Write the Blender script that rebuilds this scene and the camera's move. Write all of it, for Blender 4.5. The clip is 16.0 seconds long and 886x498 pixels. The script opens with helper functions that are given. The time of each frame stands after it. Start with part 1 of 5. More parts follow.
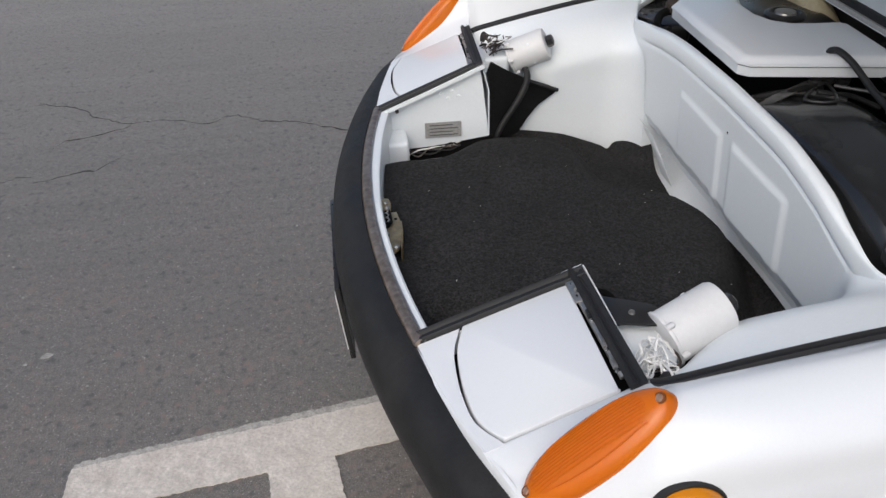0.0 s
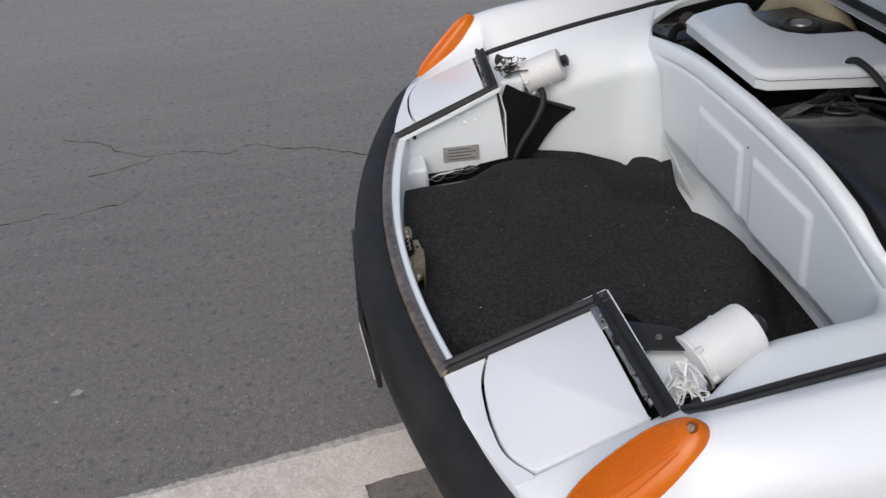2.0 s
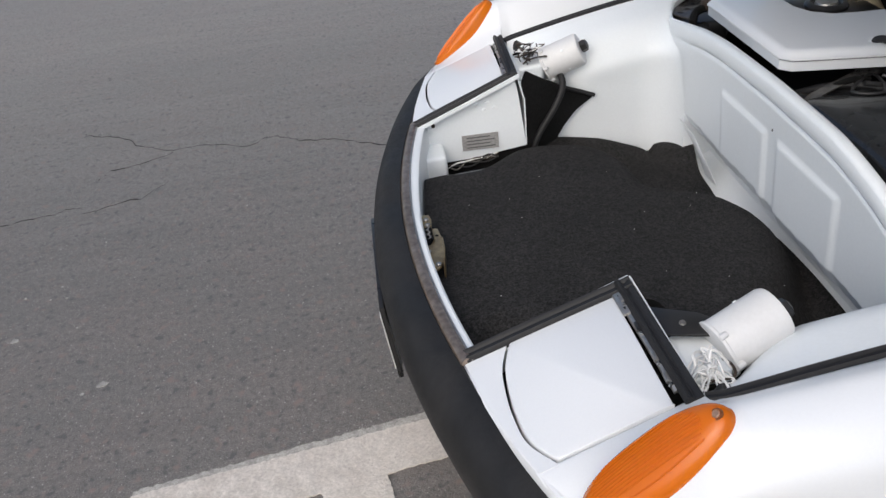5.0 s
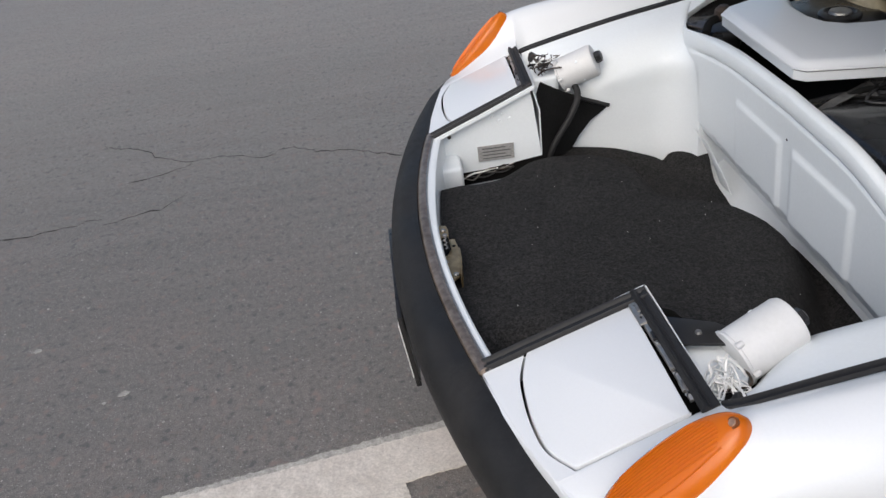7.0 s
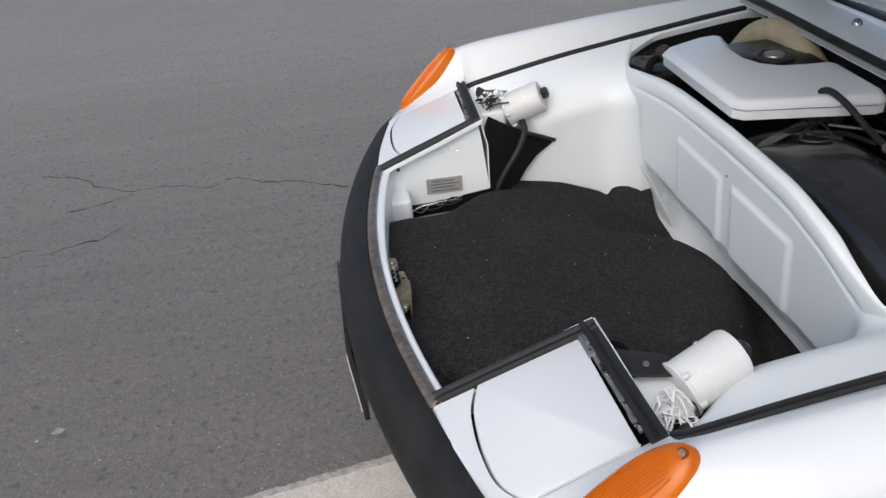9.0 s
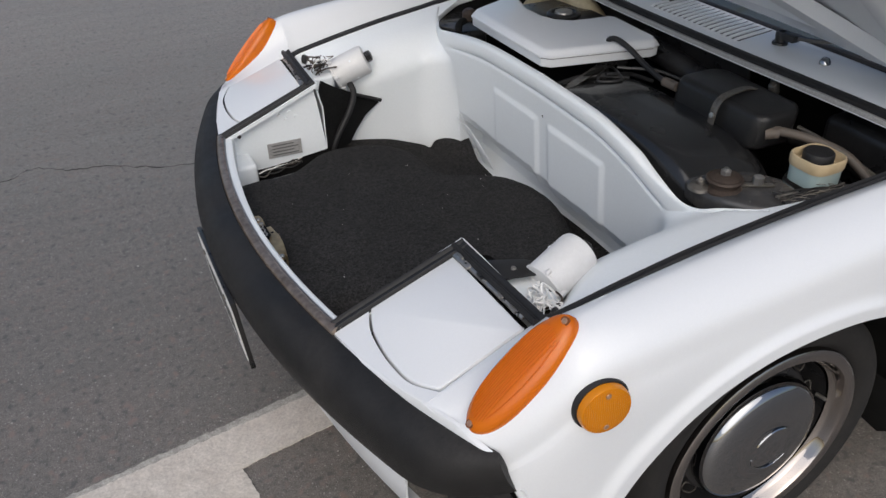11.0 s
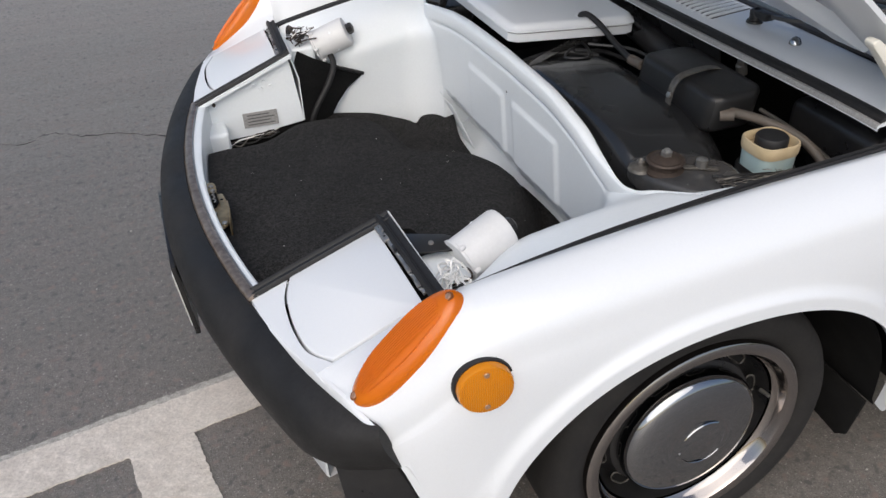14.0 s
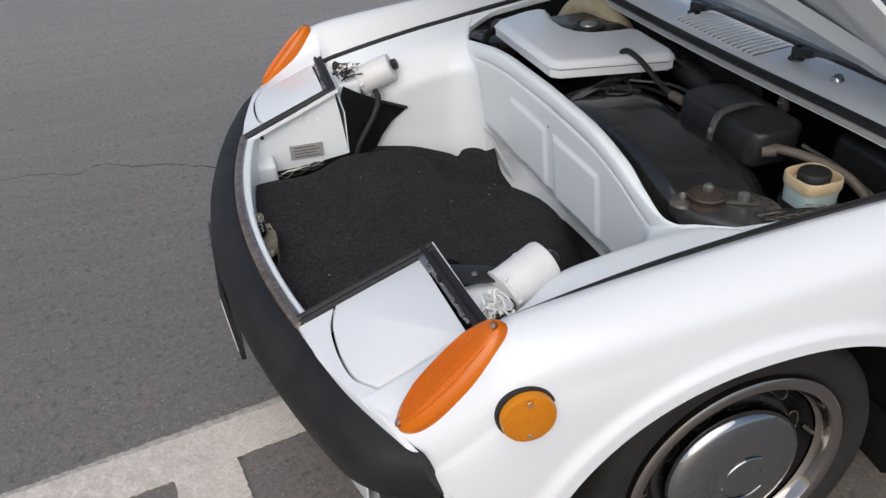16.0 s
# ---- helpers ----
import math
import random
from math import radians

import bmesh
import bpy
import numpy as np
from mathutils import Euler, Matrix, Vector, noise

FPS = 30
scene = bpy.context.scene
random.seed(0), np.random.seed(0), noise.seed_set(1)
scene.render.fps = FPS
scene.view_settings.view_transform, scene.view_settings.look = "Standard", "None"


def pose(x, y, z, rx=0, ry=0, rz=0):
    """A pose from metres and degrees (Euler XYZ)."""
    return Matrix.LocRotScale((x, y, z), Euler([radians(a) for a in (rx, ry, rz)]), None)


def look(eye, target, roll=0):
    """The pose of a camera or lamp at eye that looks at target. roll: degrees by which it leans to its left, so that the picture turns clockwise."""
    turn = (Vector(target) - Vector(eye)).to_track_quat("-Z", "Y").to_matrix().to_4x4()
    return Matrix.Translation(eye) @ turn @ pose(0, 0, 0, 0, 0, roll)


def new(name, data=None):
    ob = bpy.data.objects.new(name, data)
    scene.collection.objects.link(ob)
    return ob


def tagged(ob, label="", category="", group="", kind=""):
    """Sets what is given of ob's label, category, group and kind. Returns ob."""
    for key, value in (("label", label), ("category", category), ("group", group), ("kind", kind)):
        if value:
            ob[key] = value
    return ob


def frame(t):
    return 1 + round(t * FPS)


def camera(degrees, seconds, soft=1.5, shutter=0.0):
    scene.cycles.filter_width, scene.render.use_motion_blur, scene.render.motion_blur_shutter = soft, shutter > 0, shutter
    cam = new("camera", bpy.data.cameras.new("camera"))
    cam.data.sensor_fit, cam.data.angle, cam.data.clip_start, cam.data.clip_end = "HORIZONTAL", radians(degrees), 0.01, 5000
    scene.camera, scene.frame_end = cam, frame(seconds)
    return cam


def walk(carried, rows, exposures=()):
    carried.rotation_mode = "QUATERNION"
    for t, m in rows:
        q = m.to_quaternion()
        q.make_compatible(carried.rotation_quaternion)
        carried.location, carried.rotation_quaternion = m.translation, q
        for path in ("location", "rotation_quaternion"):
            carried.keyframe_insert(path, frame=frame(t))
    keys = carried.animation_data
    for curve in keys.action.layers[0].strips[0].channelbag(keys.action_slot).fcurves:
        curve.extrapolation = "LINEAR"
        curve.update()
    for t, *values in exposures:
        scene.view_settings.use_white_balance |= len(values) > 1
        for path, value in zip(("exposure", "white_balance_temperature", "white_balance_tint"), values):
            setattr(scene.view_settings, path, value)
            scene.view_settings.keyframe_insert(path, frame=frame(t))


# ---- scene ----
cam = camera(58.03, 16.0)
PATH = [
    (0.0, 0.0582, -1.3128, 1.3266, 55.231, 1.822, -8.099),
    (0.5, 0.0643, -1.3024, 1.3299, 56.254, 2.451, -7.733),
    (1.0, 0.0653, -1.3013, 1.3385, 56.786, 3.367, -7.608),
    (1.5, 0.0682, -1.3026, 1.3414, 56.604, 4.087, -7.780),
    (2.0, 0.0602, -1.2990, 1.3451, 56.274, 4.442, -8.005),
    (2.5, 0.0455, -1.3002, 1.3492, 56.066, 4.427, -7.822),
    (3.0, 0.0473, -1.3097, 1.3492, 56.066, 4.615, -7.486),
    (3.5, 0.0537, -1.3091, 1.3514, 56.159, 5.178, -7.322),
    (4.0, 0.0631, -1.2945, 1.3452, 55.828, 5.750, -7.570),
    (6.5, 0.0595, -1.2949, 1.3331, 55.704, 6.125, -6.277),
    (7.0, 0.0577, -1.3067, 1.3495, 56.380, 6.645, -6.397),
    (7.5, 0.0593, -1.3087, 1.3507, 58.201, 5.230, -8.195),
    (8.0, 0.0547, -1.3015, 1.3478, 58.397, 4.804, -8.693),
    (10.3, 0.0191, -1.3504, 1.3722, 57.804, 2.991, -18.273),
    (10.5, -0.0328, -1.3725, 1.3772, 57.464, 2.796, -20.955),
    (11.0, -0.1460, -1.4258, 1.3846, 56.091, 1.362, -25.999),
    (11.5, -0.1080, -1.4815, 1.3900, 56.036, 0.544, -28.160),
    (12.0, -0.0061, -1.5072, 1.3786, 55.773, 0.709, -27.841),
    (12.5, 0.0531, -1.4967, 1.3555, 54.525, 0.474, -24.394),
    (13.0, 0.0745, -1.4974, 1.3414, 53.411, 0.691, -21.648),
    (13.5, 0.0771, -1.5091, 1.3484, 54.025, 1.433, -21.127),
    (14.0, 0.0743, -1.5124, 1.3520, 55.052, 1.895, -20.878),
    (14.5, 0.0681, -1.5124, 1.3568, 55.800, 2.167, -20.211),
    (15.0, 0.0599, -1.5159, 1.3620, 56.412, 2.598, -19.073),
    (15.5, 0.0556, -1.5212, 1.3608, 56.937, 2.829, -18.276),
    (16.0, 0.0534, -1.5295, 1.3653, 57.464, 2.683, -18.398),
]
walk(cam, [(t, pose(*row)) for t, *row in PATH],
     [(0.0, -0.06), (2.0, -0.10), (3.2, -0.06), (4.0, 0.03), (6.3, 0.00), (8.0, 0.01), (10.3, -0.11), (11.0, -0.22), (12.5, -0.22), (13.3, -0.05), (14.0, 0.02), (15.0, -0.05), (16.0, -0.05)])
# END WALK

# ---- world and light ----
world = bpy.data.worlds.new("sky")
scene.world = world
world.use_nodes = True
wn = world.node_tree.nodes
sky = wn.new("ShaderNodeTexSky")
sky.sky_type, sky.sun_disc = "NISHITA", False
SUN_EL, SUN_AZ = 46.0, 120.0         # height; bearing of the sun, from +x towards -y
sky.sun_elevation = radians(SUN_EL)
sky.sun_rotation = radians(90 + SUN_AZ)
sky.air_density, sky.dust_density, sky.ozone_density = 1.0, 3.4, 1.4
wn["Background"].inputs["Strength"].default_value = 0.15
world.node_tree.links.new(sky.outputs["Color"], wn["Background"].inputs["Color"])
sun = new("sun", bpy.data.lights.new("sun", "SUN"))
sun.data.energy, sun.data.angle, sun.data.color = 1.72, radians(74), (1.0, 0.965, 0.92)
sun.matrix_world = look((0, 0, 0), (-math.cos(radians(SUN_EL)) * math.cos(radians(SUN_AZ)),
                                    math.cos(radians(SUN_EL)) * math.sin(radians(SUN_AZ)), -math.sin(radians(SUN_EL))))


# ---- materials ----
def material(name, base, rough=0.5, metal=0.0, coat=0.0, grain=0.0, grain_scale=60.0, stain=0.0, stain_scale=5.0,
             stain_tint=(0.5, 0.5, 0.5), bump=0.0, bump_scale=200.0, rough_var=0.0, transmission=0.0, ior=1.45, spec=0.5, specks=0.0, streak=0.0, mottle=0.0, mottle_scale=60.0, far_lift=0.0):
    """A node material: base colour with fine grain and larger stains, bump and uneven gloss."""
    m = bpy.data.materials.new(name)
    m.use_nodes = True
    nt = m.node_tree
    p = nt.nodes["Principled BSDF"]
    p.inputs["Base Color"].default_value = (*base, 1)
    p.inputs["Roughness"].default_value = rough
    p.inputs["Metallic"].default_value = metal
    p.inputs["Coat Weight"].default_value = coat
    p.inputs["Coat Roughness"].default_value = 0.06
    p.inputs["Transmission Weight"].default_value = transmission
    p.inputs["IOR"].default_value = ior
    p.inputs["Specular IOR Level"].default_value = spec
    tc = nt.nodes.new("ShaderNodeNewGeometry")

    def noise_node(scale, detail=4.0, r=0.6):
        n = nt.nodes.new("ShaderNodeTexNoise")
        n.inputs["Scale"].default_value, n.inputs["Detail"].default_value = scale, detail
        n.inputs["Roughness"].default_value = r
        nt.links.new(tc.outputs["Position"], n.inputs["Vector"])
        return n

    def ramp(sock, a, b, lo, hi):
        r = nt.nodes.new("ShaderNodeMapRange")
        r.inputs["From Min"].default_value, r.inputs["From Max"].default_value = a, b
        r.inputs["To Min"].default_value, r.inputs["To Max"].default_value = lo, hi
        nt.links.new(sock, r.inputs["Value"])
        return r.outputs["Result"]

    color = None
    if grain or stain:
        rgb = nt.nodes.new("ShaderNodeRGB")
        rgb.outputs[0].default_value = (*base, 1)
        color = rgb.outputs[0]
    if stain:
        mix = nt.nodes.new("ShaderNodeMix")
        mix.data_type = "RGBA"
        nt.links.new(ramp(noise_node(stain_scale, 5).outputs["Fac"], 0.42, 0.72, 0, stain), mix.inputs["Factor"])
        nt.links.new(color, mix.inputs[6])
        mix.inputs[7].default_value = (*stain_tint, 1)
        color = mix.outputs[2]
    if grain:
        hsv = nt.nodes.new("ShaderNodeHueSaturation")
        nt.links.new(ramp(noise_node(grain_scale, 3).outputs["Fac"], 0.25, 0.75, 1 - grain, 1 + grain), hsv.inputs["Value"])
        nt.links.new(color, hsv.inputs["Color"])
        color = hsv.outputs["Color"]
    if mottle:
        # uneven patches between the grain and the stains in size
        ht = nt.nodes.new("ShaderNodeHueSaturation")
        nt.links.new(ramp(noise_node(mottle_scale, 2, 0.7).outputs["Fac"], 0.3, 0.7, 1 - mottle, 1 + mottle), ht.inputs["Value"])
        nt.links.new(color, ht.inputs["Color"])
        color = ht.outputs["Color"]
    if streak:
        # long faint drag marks
        mp = nt.nodes.new("ShaderNodeMapping")
        mp.inputs["Scale"].default_value = (0.8, 9.0, 1.0)
        mp.inputs["Rotation"].default_value = (0, 0, 0.25)
        nt.links.new(tc.outputs["Position"], mp.inputs["Vector"])
        nz = noise_node(1.6, 6)
        nt.links.new(mp.outputs["Vector"], nz.inputs["Vector"])
        hs = nt.nodes.new("ShaderNodeHueSaturation")
        nt.links.new(ramp(nz.outputs["Fac"], 0.3, 0.7, 1 - streak, 1 + streak), hs.inputs["Value"])
        nt.links.new(color, hs.inputs["Color"])
        color = hs.outputs["Color"]
    if far_lift:
        # brighter far ground put into the colour: value rises with y, in ragged bands
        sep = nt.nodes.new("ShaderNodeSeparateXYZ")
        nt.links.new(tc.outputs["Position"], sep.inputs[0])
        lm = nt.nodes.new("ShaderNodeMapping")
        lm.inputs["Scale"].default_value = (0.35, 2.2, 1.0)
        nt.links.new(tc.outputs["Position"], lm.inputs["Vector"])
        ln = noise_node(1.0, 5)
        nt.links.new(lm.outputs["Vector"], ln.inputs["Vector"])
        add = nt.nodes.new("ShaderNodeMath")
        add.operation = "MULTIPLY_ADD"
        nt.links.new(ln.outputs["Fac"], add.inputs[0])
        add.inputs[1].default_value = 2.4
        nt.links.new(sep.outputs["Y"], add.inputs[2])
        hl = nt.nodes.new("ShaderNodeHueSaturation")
        nt.links.new(ramp(add.outputs[0], 2.0, 4.6, 1.0, 1 + far_lift), hl.inputs["Value"])
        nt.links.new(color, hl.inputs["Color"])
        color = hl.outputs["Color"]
    if specks:
        # pale stone chips and dark pits in the surface
        for lo, hi, tint, scale in ((0.63, 0.70, (0.30, 0.285, 0.27), 330), (0.36, 0.29, (0.05, 0.046, 0.044), 260), (0.68, 0.72, (0.40, 0.37, 0.345), 140), (0.60, 0.74, (0.20, 0.150, 0.125), 34), (0.40, 0.28, (0.075, 0.070, 0.066), 40)):
            mx = nt.nodes.new("ShaderNodeMix")
            mx.data_type = "RGBA"
            nt.links.new(ramp(noise_node(scale, 1.0).outputs["Fac"], lo, hi, 0, specks), mx.inputs["Factor"])
            nt.links.new(color, mx.inputs[6])
            mx.inputs[7].default_value = (*tint, 1)
            color = mx.outputs[2]
    if color:
        nt.links.new(color, p.inputs["Base Color"])
    if rough_var:
        nt.links.new(ramp(noise_node(9, 5).outputs["Fac"], 0.3, 0.7, rough - rough_var, rough + rough_var), p.inputs["Roughness"])
    if bump:
        b = nt.nodes.new("ShaderNodeBump")
        b.inputs["Strength"].default_value, b.inputs["Distance"].default_value = bump, 0.002
        nt.links.new(noise_node(bump_scale, 3).outputs["Fac"], b.inputs["Height"])
        nt.links.new(b.outputs["Normal"], p.inputs["Normal"])
    return m


PAINT = material("white_paint", (0.685, 0.708, 0.73), 0.34, coat=0.5, grain=0.015, grain_scale=300, stain=0.05, stain_scale=2.5,
                 stain_tint=(0.70, 0.70, 0.70), rough_var=0.04)
# body's white paint again, base lightened to put interior light into the colour
INNER = material("white_paint_trunk_lifted", (0.775, 0.815, 0.835), 0.42, coat=0.15, grain=0.02, grain_scale=180, stain=0.12, stain_scale=4,
                 stain_tint=(0.77, 0.775, 0.765), bump=0.08, bump_scale=90, rough_var=0.08)
MOTORWHITE = material("white_motor_paint", (0.66, 0.665, 0.665), 0.4, grain=0.03, grain_scale=150, stain=0.3, stain_scale=25, stain_tint=(0.56, 0.555, 0.54), bump=0.1, bump_scale=120)
RUBBER = material("black_rubber", (0.012, 0.012, 0.013), 0.6, grain=0.25, grain_scale=120, stain=0.5, stain_scale=14,
                  stain_tint=(0.020, 0.0195, 0.019), bump=0.2, bump_scale=400)
BUMPER = material("bumper_rubber", (0.0125, 0.0122, 0.0122), 0.58, grain=0.22, grain_scale=220, stain=0.7, stain_scale=9,
                  stain_tint=(0.024, 0.0225, 0.0215), bump=0.3, bump_scale=500, rough_var=0.12, spec=0.4, mottle=0.25, mottle_scale=30)
CANISTER = material("black_canister_paint", (0.010, 0.010, 0.0105), 0.42, grain=0.2, grain_scale=120, stain=0.5, stain_scale=16, stain_tint=(0.018, 0.017, 0.016), rough_var=0.08)
CARPET = material("black_carpet", (0.0225, 0.022, 0.022), 0.95, grain=0.8, grain_scale=300, stain=0.5, stain_scale=9,
                  stain_tint=(0.034, 0.033, 0.033), bump=0.8, bump_scale=700, spec=0.2, mottle=0.4, mottle_scale=130)
FELT = material("black_felt", (0.008, 0.008, 0.008), 0.9, grain=0.4, grain_scale=200, stain=0.3, stain_scale=12, stain_tint=(0.015, 0.014, 0.014), spec=0.2, bump=0.3)
GREYPAINT = material("dark_grey_paint", (0.040, 0.040, 0.041), 0.22, grain=0.2, grain_scale=90, stain=0.5, stain_scale=14, stain_tint=(0.10, 0.09, 0.08), rough_var=0.1)
TANK = material("black_tank_paint", (0.011, 0.0115, 0.0125), 0.22, coat=0.35, grain=0.2, grain_scale=60, stain=0.4, stain_scale=7,
                stain_tint=(0.032, 0.032, 0.032), rough_var=0.1)
BLACK = material("black_paint", (0.014, 0.014, 0.015), 0.32, grain=0.2, grain_scale=60, stain=0.5, stain_scale=9,
                 stain_tint=(0.035, 0.033, 0.030), rough_var=0.12)
# black parts, plus the shade of holes, gaps and cavities put into colour
DARK = material("black_and_cavity_shade", (0.007, 0.007, 0.007), 0.9, grain=0.3, grain_scale=30, stain=0.4, stain_scale=8, stain_tint=(0.013, 0.012, 0.010), spec=0.2)
CHROME = material("chrome", (0.34, 0.345, 0.355), 0.035, metal=1.0, rough_var=0.02)
TRIMCHROME = material("dull_chrome", (0.36, 0.33, 0.31), 0.09, metal=1.0, rough_var=0.04)
STEEL = material("dull_steel", (0.42, 0.41, 0.39), 0.38, metal=0.9, grain=0.15, grain_scale=80, stain=0.5, stain_scale=30, stain_tint=(0.20, 0.16, 0.12))
BRASS = material("gold_zinc", (0.48, 0.35, 0.19), 0.35, metal=0.85, grain=0.2, grain_scale=90, stain=0.6, stain_scale=40, stain_tint=(0.16, 0.10, 0.05))
STRIP = material("weathered_trim", (0.30, 0.24, 0.195), 0.28, metal=0.7, grain=0.3, grain_scale=90, stain=0.9, stain_scale=34, stain_tint=(0.16, 0.115, 0.085))
ORANGE = material("orange_lens", (0.67, 0.148, 0.003), 0.22, coat=0.0, stain=0.6, stain_scale=16, stain_tint=(0.71, 0.19, 0.004), transmission=0.2, rough_var=0.05)
AMBER = material("amber_lens", (0.66, 0.23, 0.005), 0.2, coat=0.15, stain=0.25, stain_scale=20, stain_tint=(0.55, 0.18, 0.006), transmission=0.12)
# darker amber copy: shade of ribs and screw recesses put into colour
AMBERDARK = material("amber_rib_shade", (0.50, 0.17, 0.006), 0.3)
SCREW = material("copper_tinted_screw", (0.40, 0.25, 0.18), 0.3, metal=0.5, grain=0.2, grain_scale=300)
# darker orange copies: shade along ribs, ledge and screw recesses, as colour
LENSDARK = material("orange_rib_shade", (0.56, 0.118, 0.003), 0.26)
LENSHOLE = material("recess_shade_brown", (0.16, 0.045, 0.006), 0.5)
TYRE = material("tyre_rubber", (0.011, 0.0102, 0.0098), 0.8, grain=0.2, grain_scale=150, stain=0.6, stain_scale=18, stain_tint=(0.024, 0.022, 0.020), bump=0.2)
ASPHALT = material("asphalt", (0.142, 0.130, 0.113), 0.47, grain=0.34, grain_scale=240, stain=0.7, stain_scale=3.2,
                   stain_tint=(0.154, 0.132, 0.114), bump=0.9, bump_scale=260, specks=0.9, streak=0.10, spec=1.0, mottle=0.24, mottle_scale=60, far_lift=0.55)
WHITELINE = material("road_paint", (0.56, 0.52, 0.47), 0.7, grain=0.16, grain_scale=160, stain=0.85, stain_scale=22, stain_tint=(0.43, 0.39, 0.345), bump=0.9, bump_scale=160, mottle=0.14, mottle_scale=45)
OLDLINE = material("old_road_paint", (0.40, 0.385, 0.35), 0.75, grain=0.3, grain_scale=260, stain=0.8, stain_scale=40, stain_tint=(0.20, 0.19, 0.18), bump=0.6, bump_scale=260)
CRACK = material("crack_dark", (0.032, 0.029, 0.027), 0.95)
PLASTIC = material("yellowed_plastic", (0.58, 0.47, 0.30), 0.4, stain=0.4, stain_scale=30, stain_tint=(0.42, 0.30, 0.15))
FLUID = material("pale_blue_plastic", (0.42, 0.55, 0.55), 0.35, stain=0.4, stain_scale=30, stain_tint=(0.5, 0.52, 0.44))
BEIGE = material("beige_hose", (0.088, 0.077, 0.066), 0.6, stain=0.5, stain_scale=25, stain_tint=(0.16, 0.12, 0.09))
FILLERHOSE = material("cream_hose", (0.40, 0.34, 0.22), 0.55, grain=0.1, grain_scale=120, stain=0.5, stain_scale=25, stain_tint=(0.26, 0.20, 0.12))
WIRE = material("white_wire", (0.78, 0.78, 0.76), 0.5)
HINGE = material("cream_paint", (0.74, 0.72, 0.64), 0.4, stain=0.2, stain_scale=14, stain_tint=(0.58, 0.54, 0.45))
OLDSTEEL = material("oily_steel", (0.16, 0.15, 0.135), 0.45, metal=0.6, grain=0.25, grain_scale=120, stain=0.6, stain_scale=45, stain_tint=(0.06, 0.05, 0.04))
RUST = material("rusty_bolt", (0.050, 0.036, 0.028), 0.6, metal=0.3, grain=0.3, grain_scale=150)
LABEL = material("aluminium_plate", (0.34, 0.335, 0.325), 0.5, metal=0.15, grain=0.3, grain_scale=300, stain=0.4, stain_scale=60, stain_tint=(0.3, 0.29, 0.28))
LABELINK = material("label_print", (0.09, 0.09, 0.09), 0.6)
PLATEWHITE = material("number_plate_white", (0.72, 0.72, 0.70), 0.35)
GLASS = material("dark_window_glass", (0.05, 0.06, 0.06), 0.04, coat=1.0)


# ---- mesh helpers ----
def finish(bm, name, mat, smooth=40):
    me = bpy.data.meshes.new(name)
    bmesh.ops.recalc_face_normals(bm, faces=bm.faces)
    bm.to_mesh(me)
    bm.free()
    me.materials.append(mat)
    me.polygons.foreach_set("use_smooth", [True] * len(me.polygons))
    me.set_sharp_from_angle(angle=radians(smooth))
    return me


def part(name, bm, mat, parent, label="", smooth=40):
    """Links a bmesh as one mesh object under a thing or a part."""
    ob = new(name, finish(bm, name, mat, smooth))
    ob.parent = parent
    if label:
        ob["label"] = label
    return ob


def group_part(name, parent, label=""):
    ob = new(name)
    ob.parent = parent
    if label:
        ob["label"] = label
    return ob


def interp(xs, ys, x):
    """Smooth curve through (xs, ys)."""
    xs = list(xs)
    if x <= xs[0]:
        return ys[0] + (ys[1] - ys[0]) / (xs[1] - xs[0]) * (x - xs[0])
    if x >= xs[-1]:
        return ys[-1] + (ys[-1] - ys[-2]) / (xs[-1] - xs[-2]) * (x - xs[-1])
    i = max(k for k in range(len(xs) - 1) if xs[k] <= x)

    def slope(k):
        if k == 0:
            return (ys[1] - ys[0]) / (xs[1] - xs[0])
        if k == len(xs) - 1:
            return (ys[-1] - ys[-2]) / (xs[-1] - xs[-2])
        a, b = (ys[k] - ys[k - 1]) / (xs[k] - xs[k - 1]), (ys[k + 1] - ys[k]) / (xs[k + 1] - xs[k])
        return 0.0 if a * b <= 0 else 2 * a * b / (a + b)
    h = xs[i + 1] - xs[i]
    u = (x - xs[i]) / h
    a, b = slope(i) * h, slope(i + 1) * h
    return (ys[i] * (1 + 2 * u) * (1 - u) ** 2 + a * u * (1 - u) ** 2 + ys[i + 1] * u * u * (3 - 2 * u) + b * u * u * (u - 1))


def spline(pts, n, closed=False):
    """n points per span of a Catmull-Rom curve through pts."""
    pts = [Vector(p) for p in pts]
    out = []
    m = len(pts)
    for i in range(m if closed else m - 1):
        if closed:
            p0, p1, p2, p3 = pts[i - 1], pts[i], pts[(i + 1) % m], pts[(i + 2) % m]
        else:
            p1, p2 = pts[i], pts[i + 1]
            p0 = pts[i - 1] if i else p1 * 2 - p2
            p3 = pts[i + 2] if i + 2 < m else p2 * 2 - p1
        for k in range(n):
            u = k / n
            out.append(0.5 * ((2 * p1) + (p2 - p0) * u + (2 * p0 - 5 * p1 + 4 * p2 - p3) * u * u + (3 * p1 - p0 - 3 * p2 + p3) * u ** 3))
    if not closed:
        out.append(pts[-1])
    return out


def loft(rows, close_u=False, close_v=False, bm=None):
    """Quads between rows of points. close_v joins each row's ends, close_u the last row to the first."""
    bm = bm or bmesh.new()
    vs = [[bm.verts.new(p) for p in r] for r in rows]
    nr, nc = len(vs), len(vs[0])
    for i in range(nr if close_u else nr - 1):
        for j in range(nc if close_v else nc - 1):
            a, b = vs[i], vs[(i + 1) % nr]
            bm.faces.new((a[j], b[j], b[(j + 1) % nc], a[(j + 1) % nc]))
    return bm


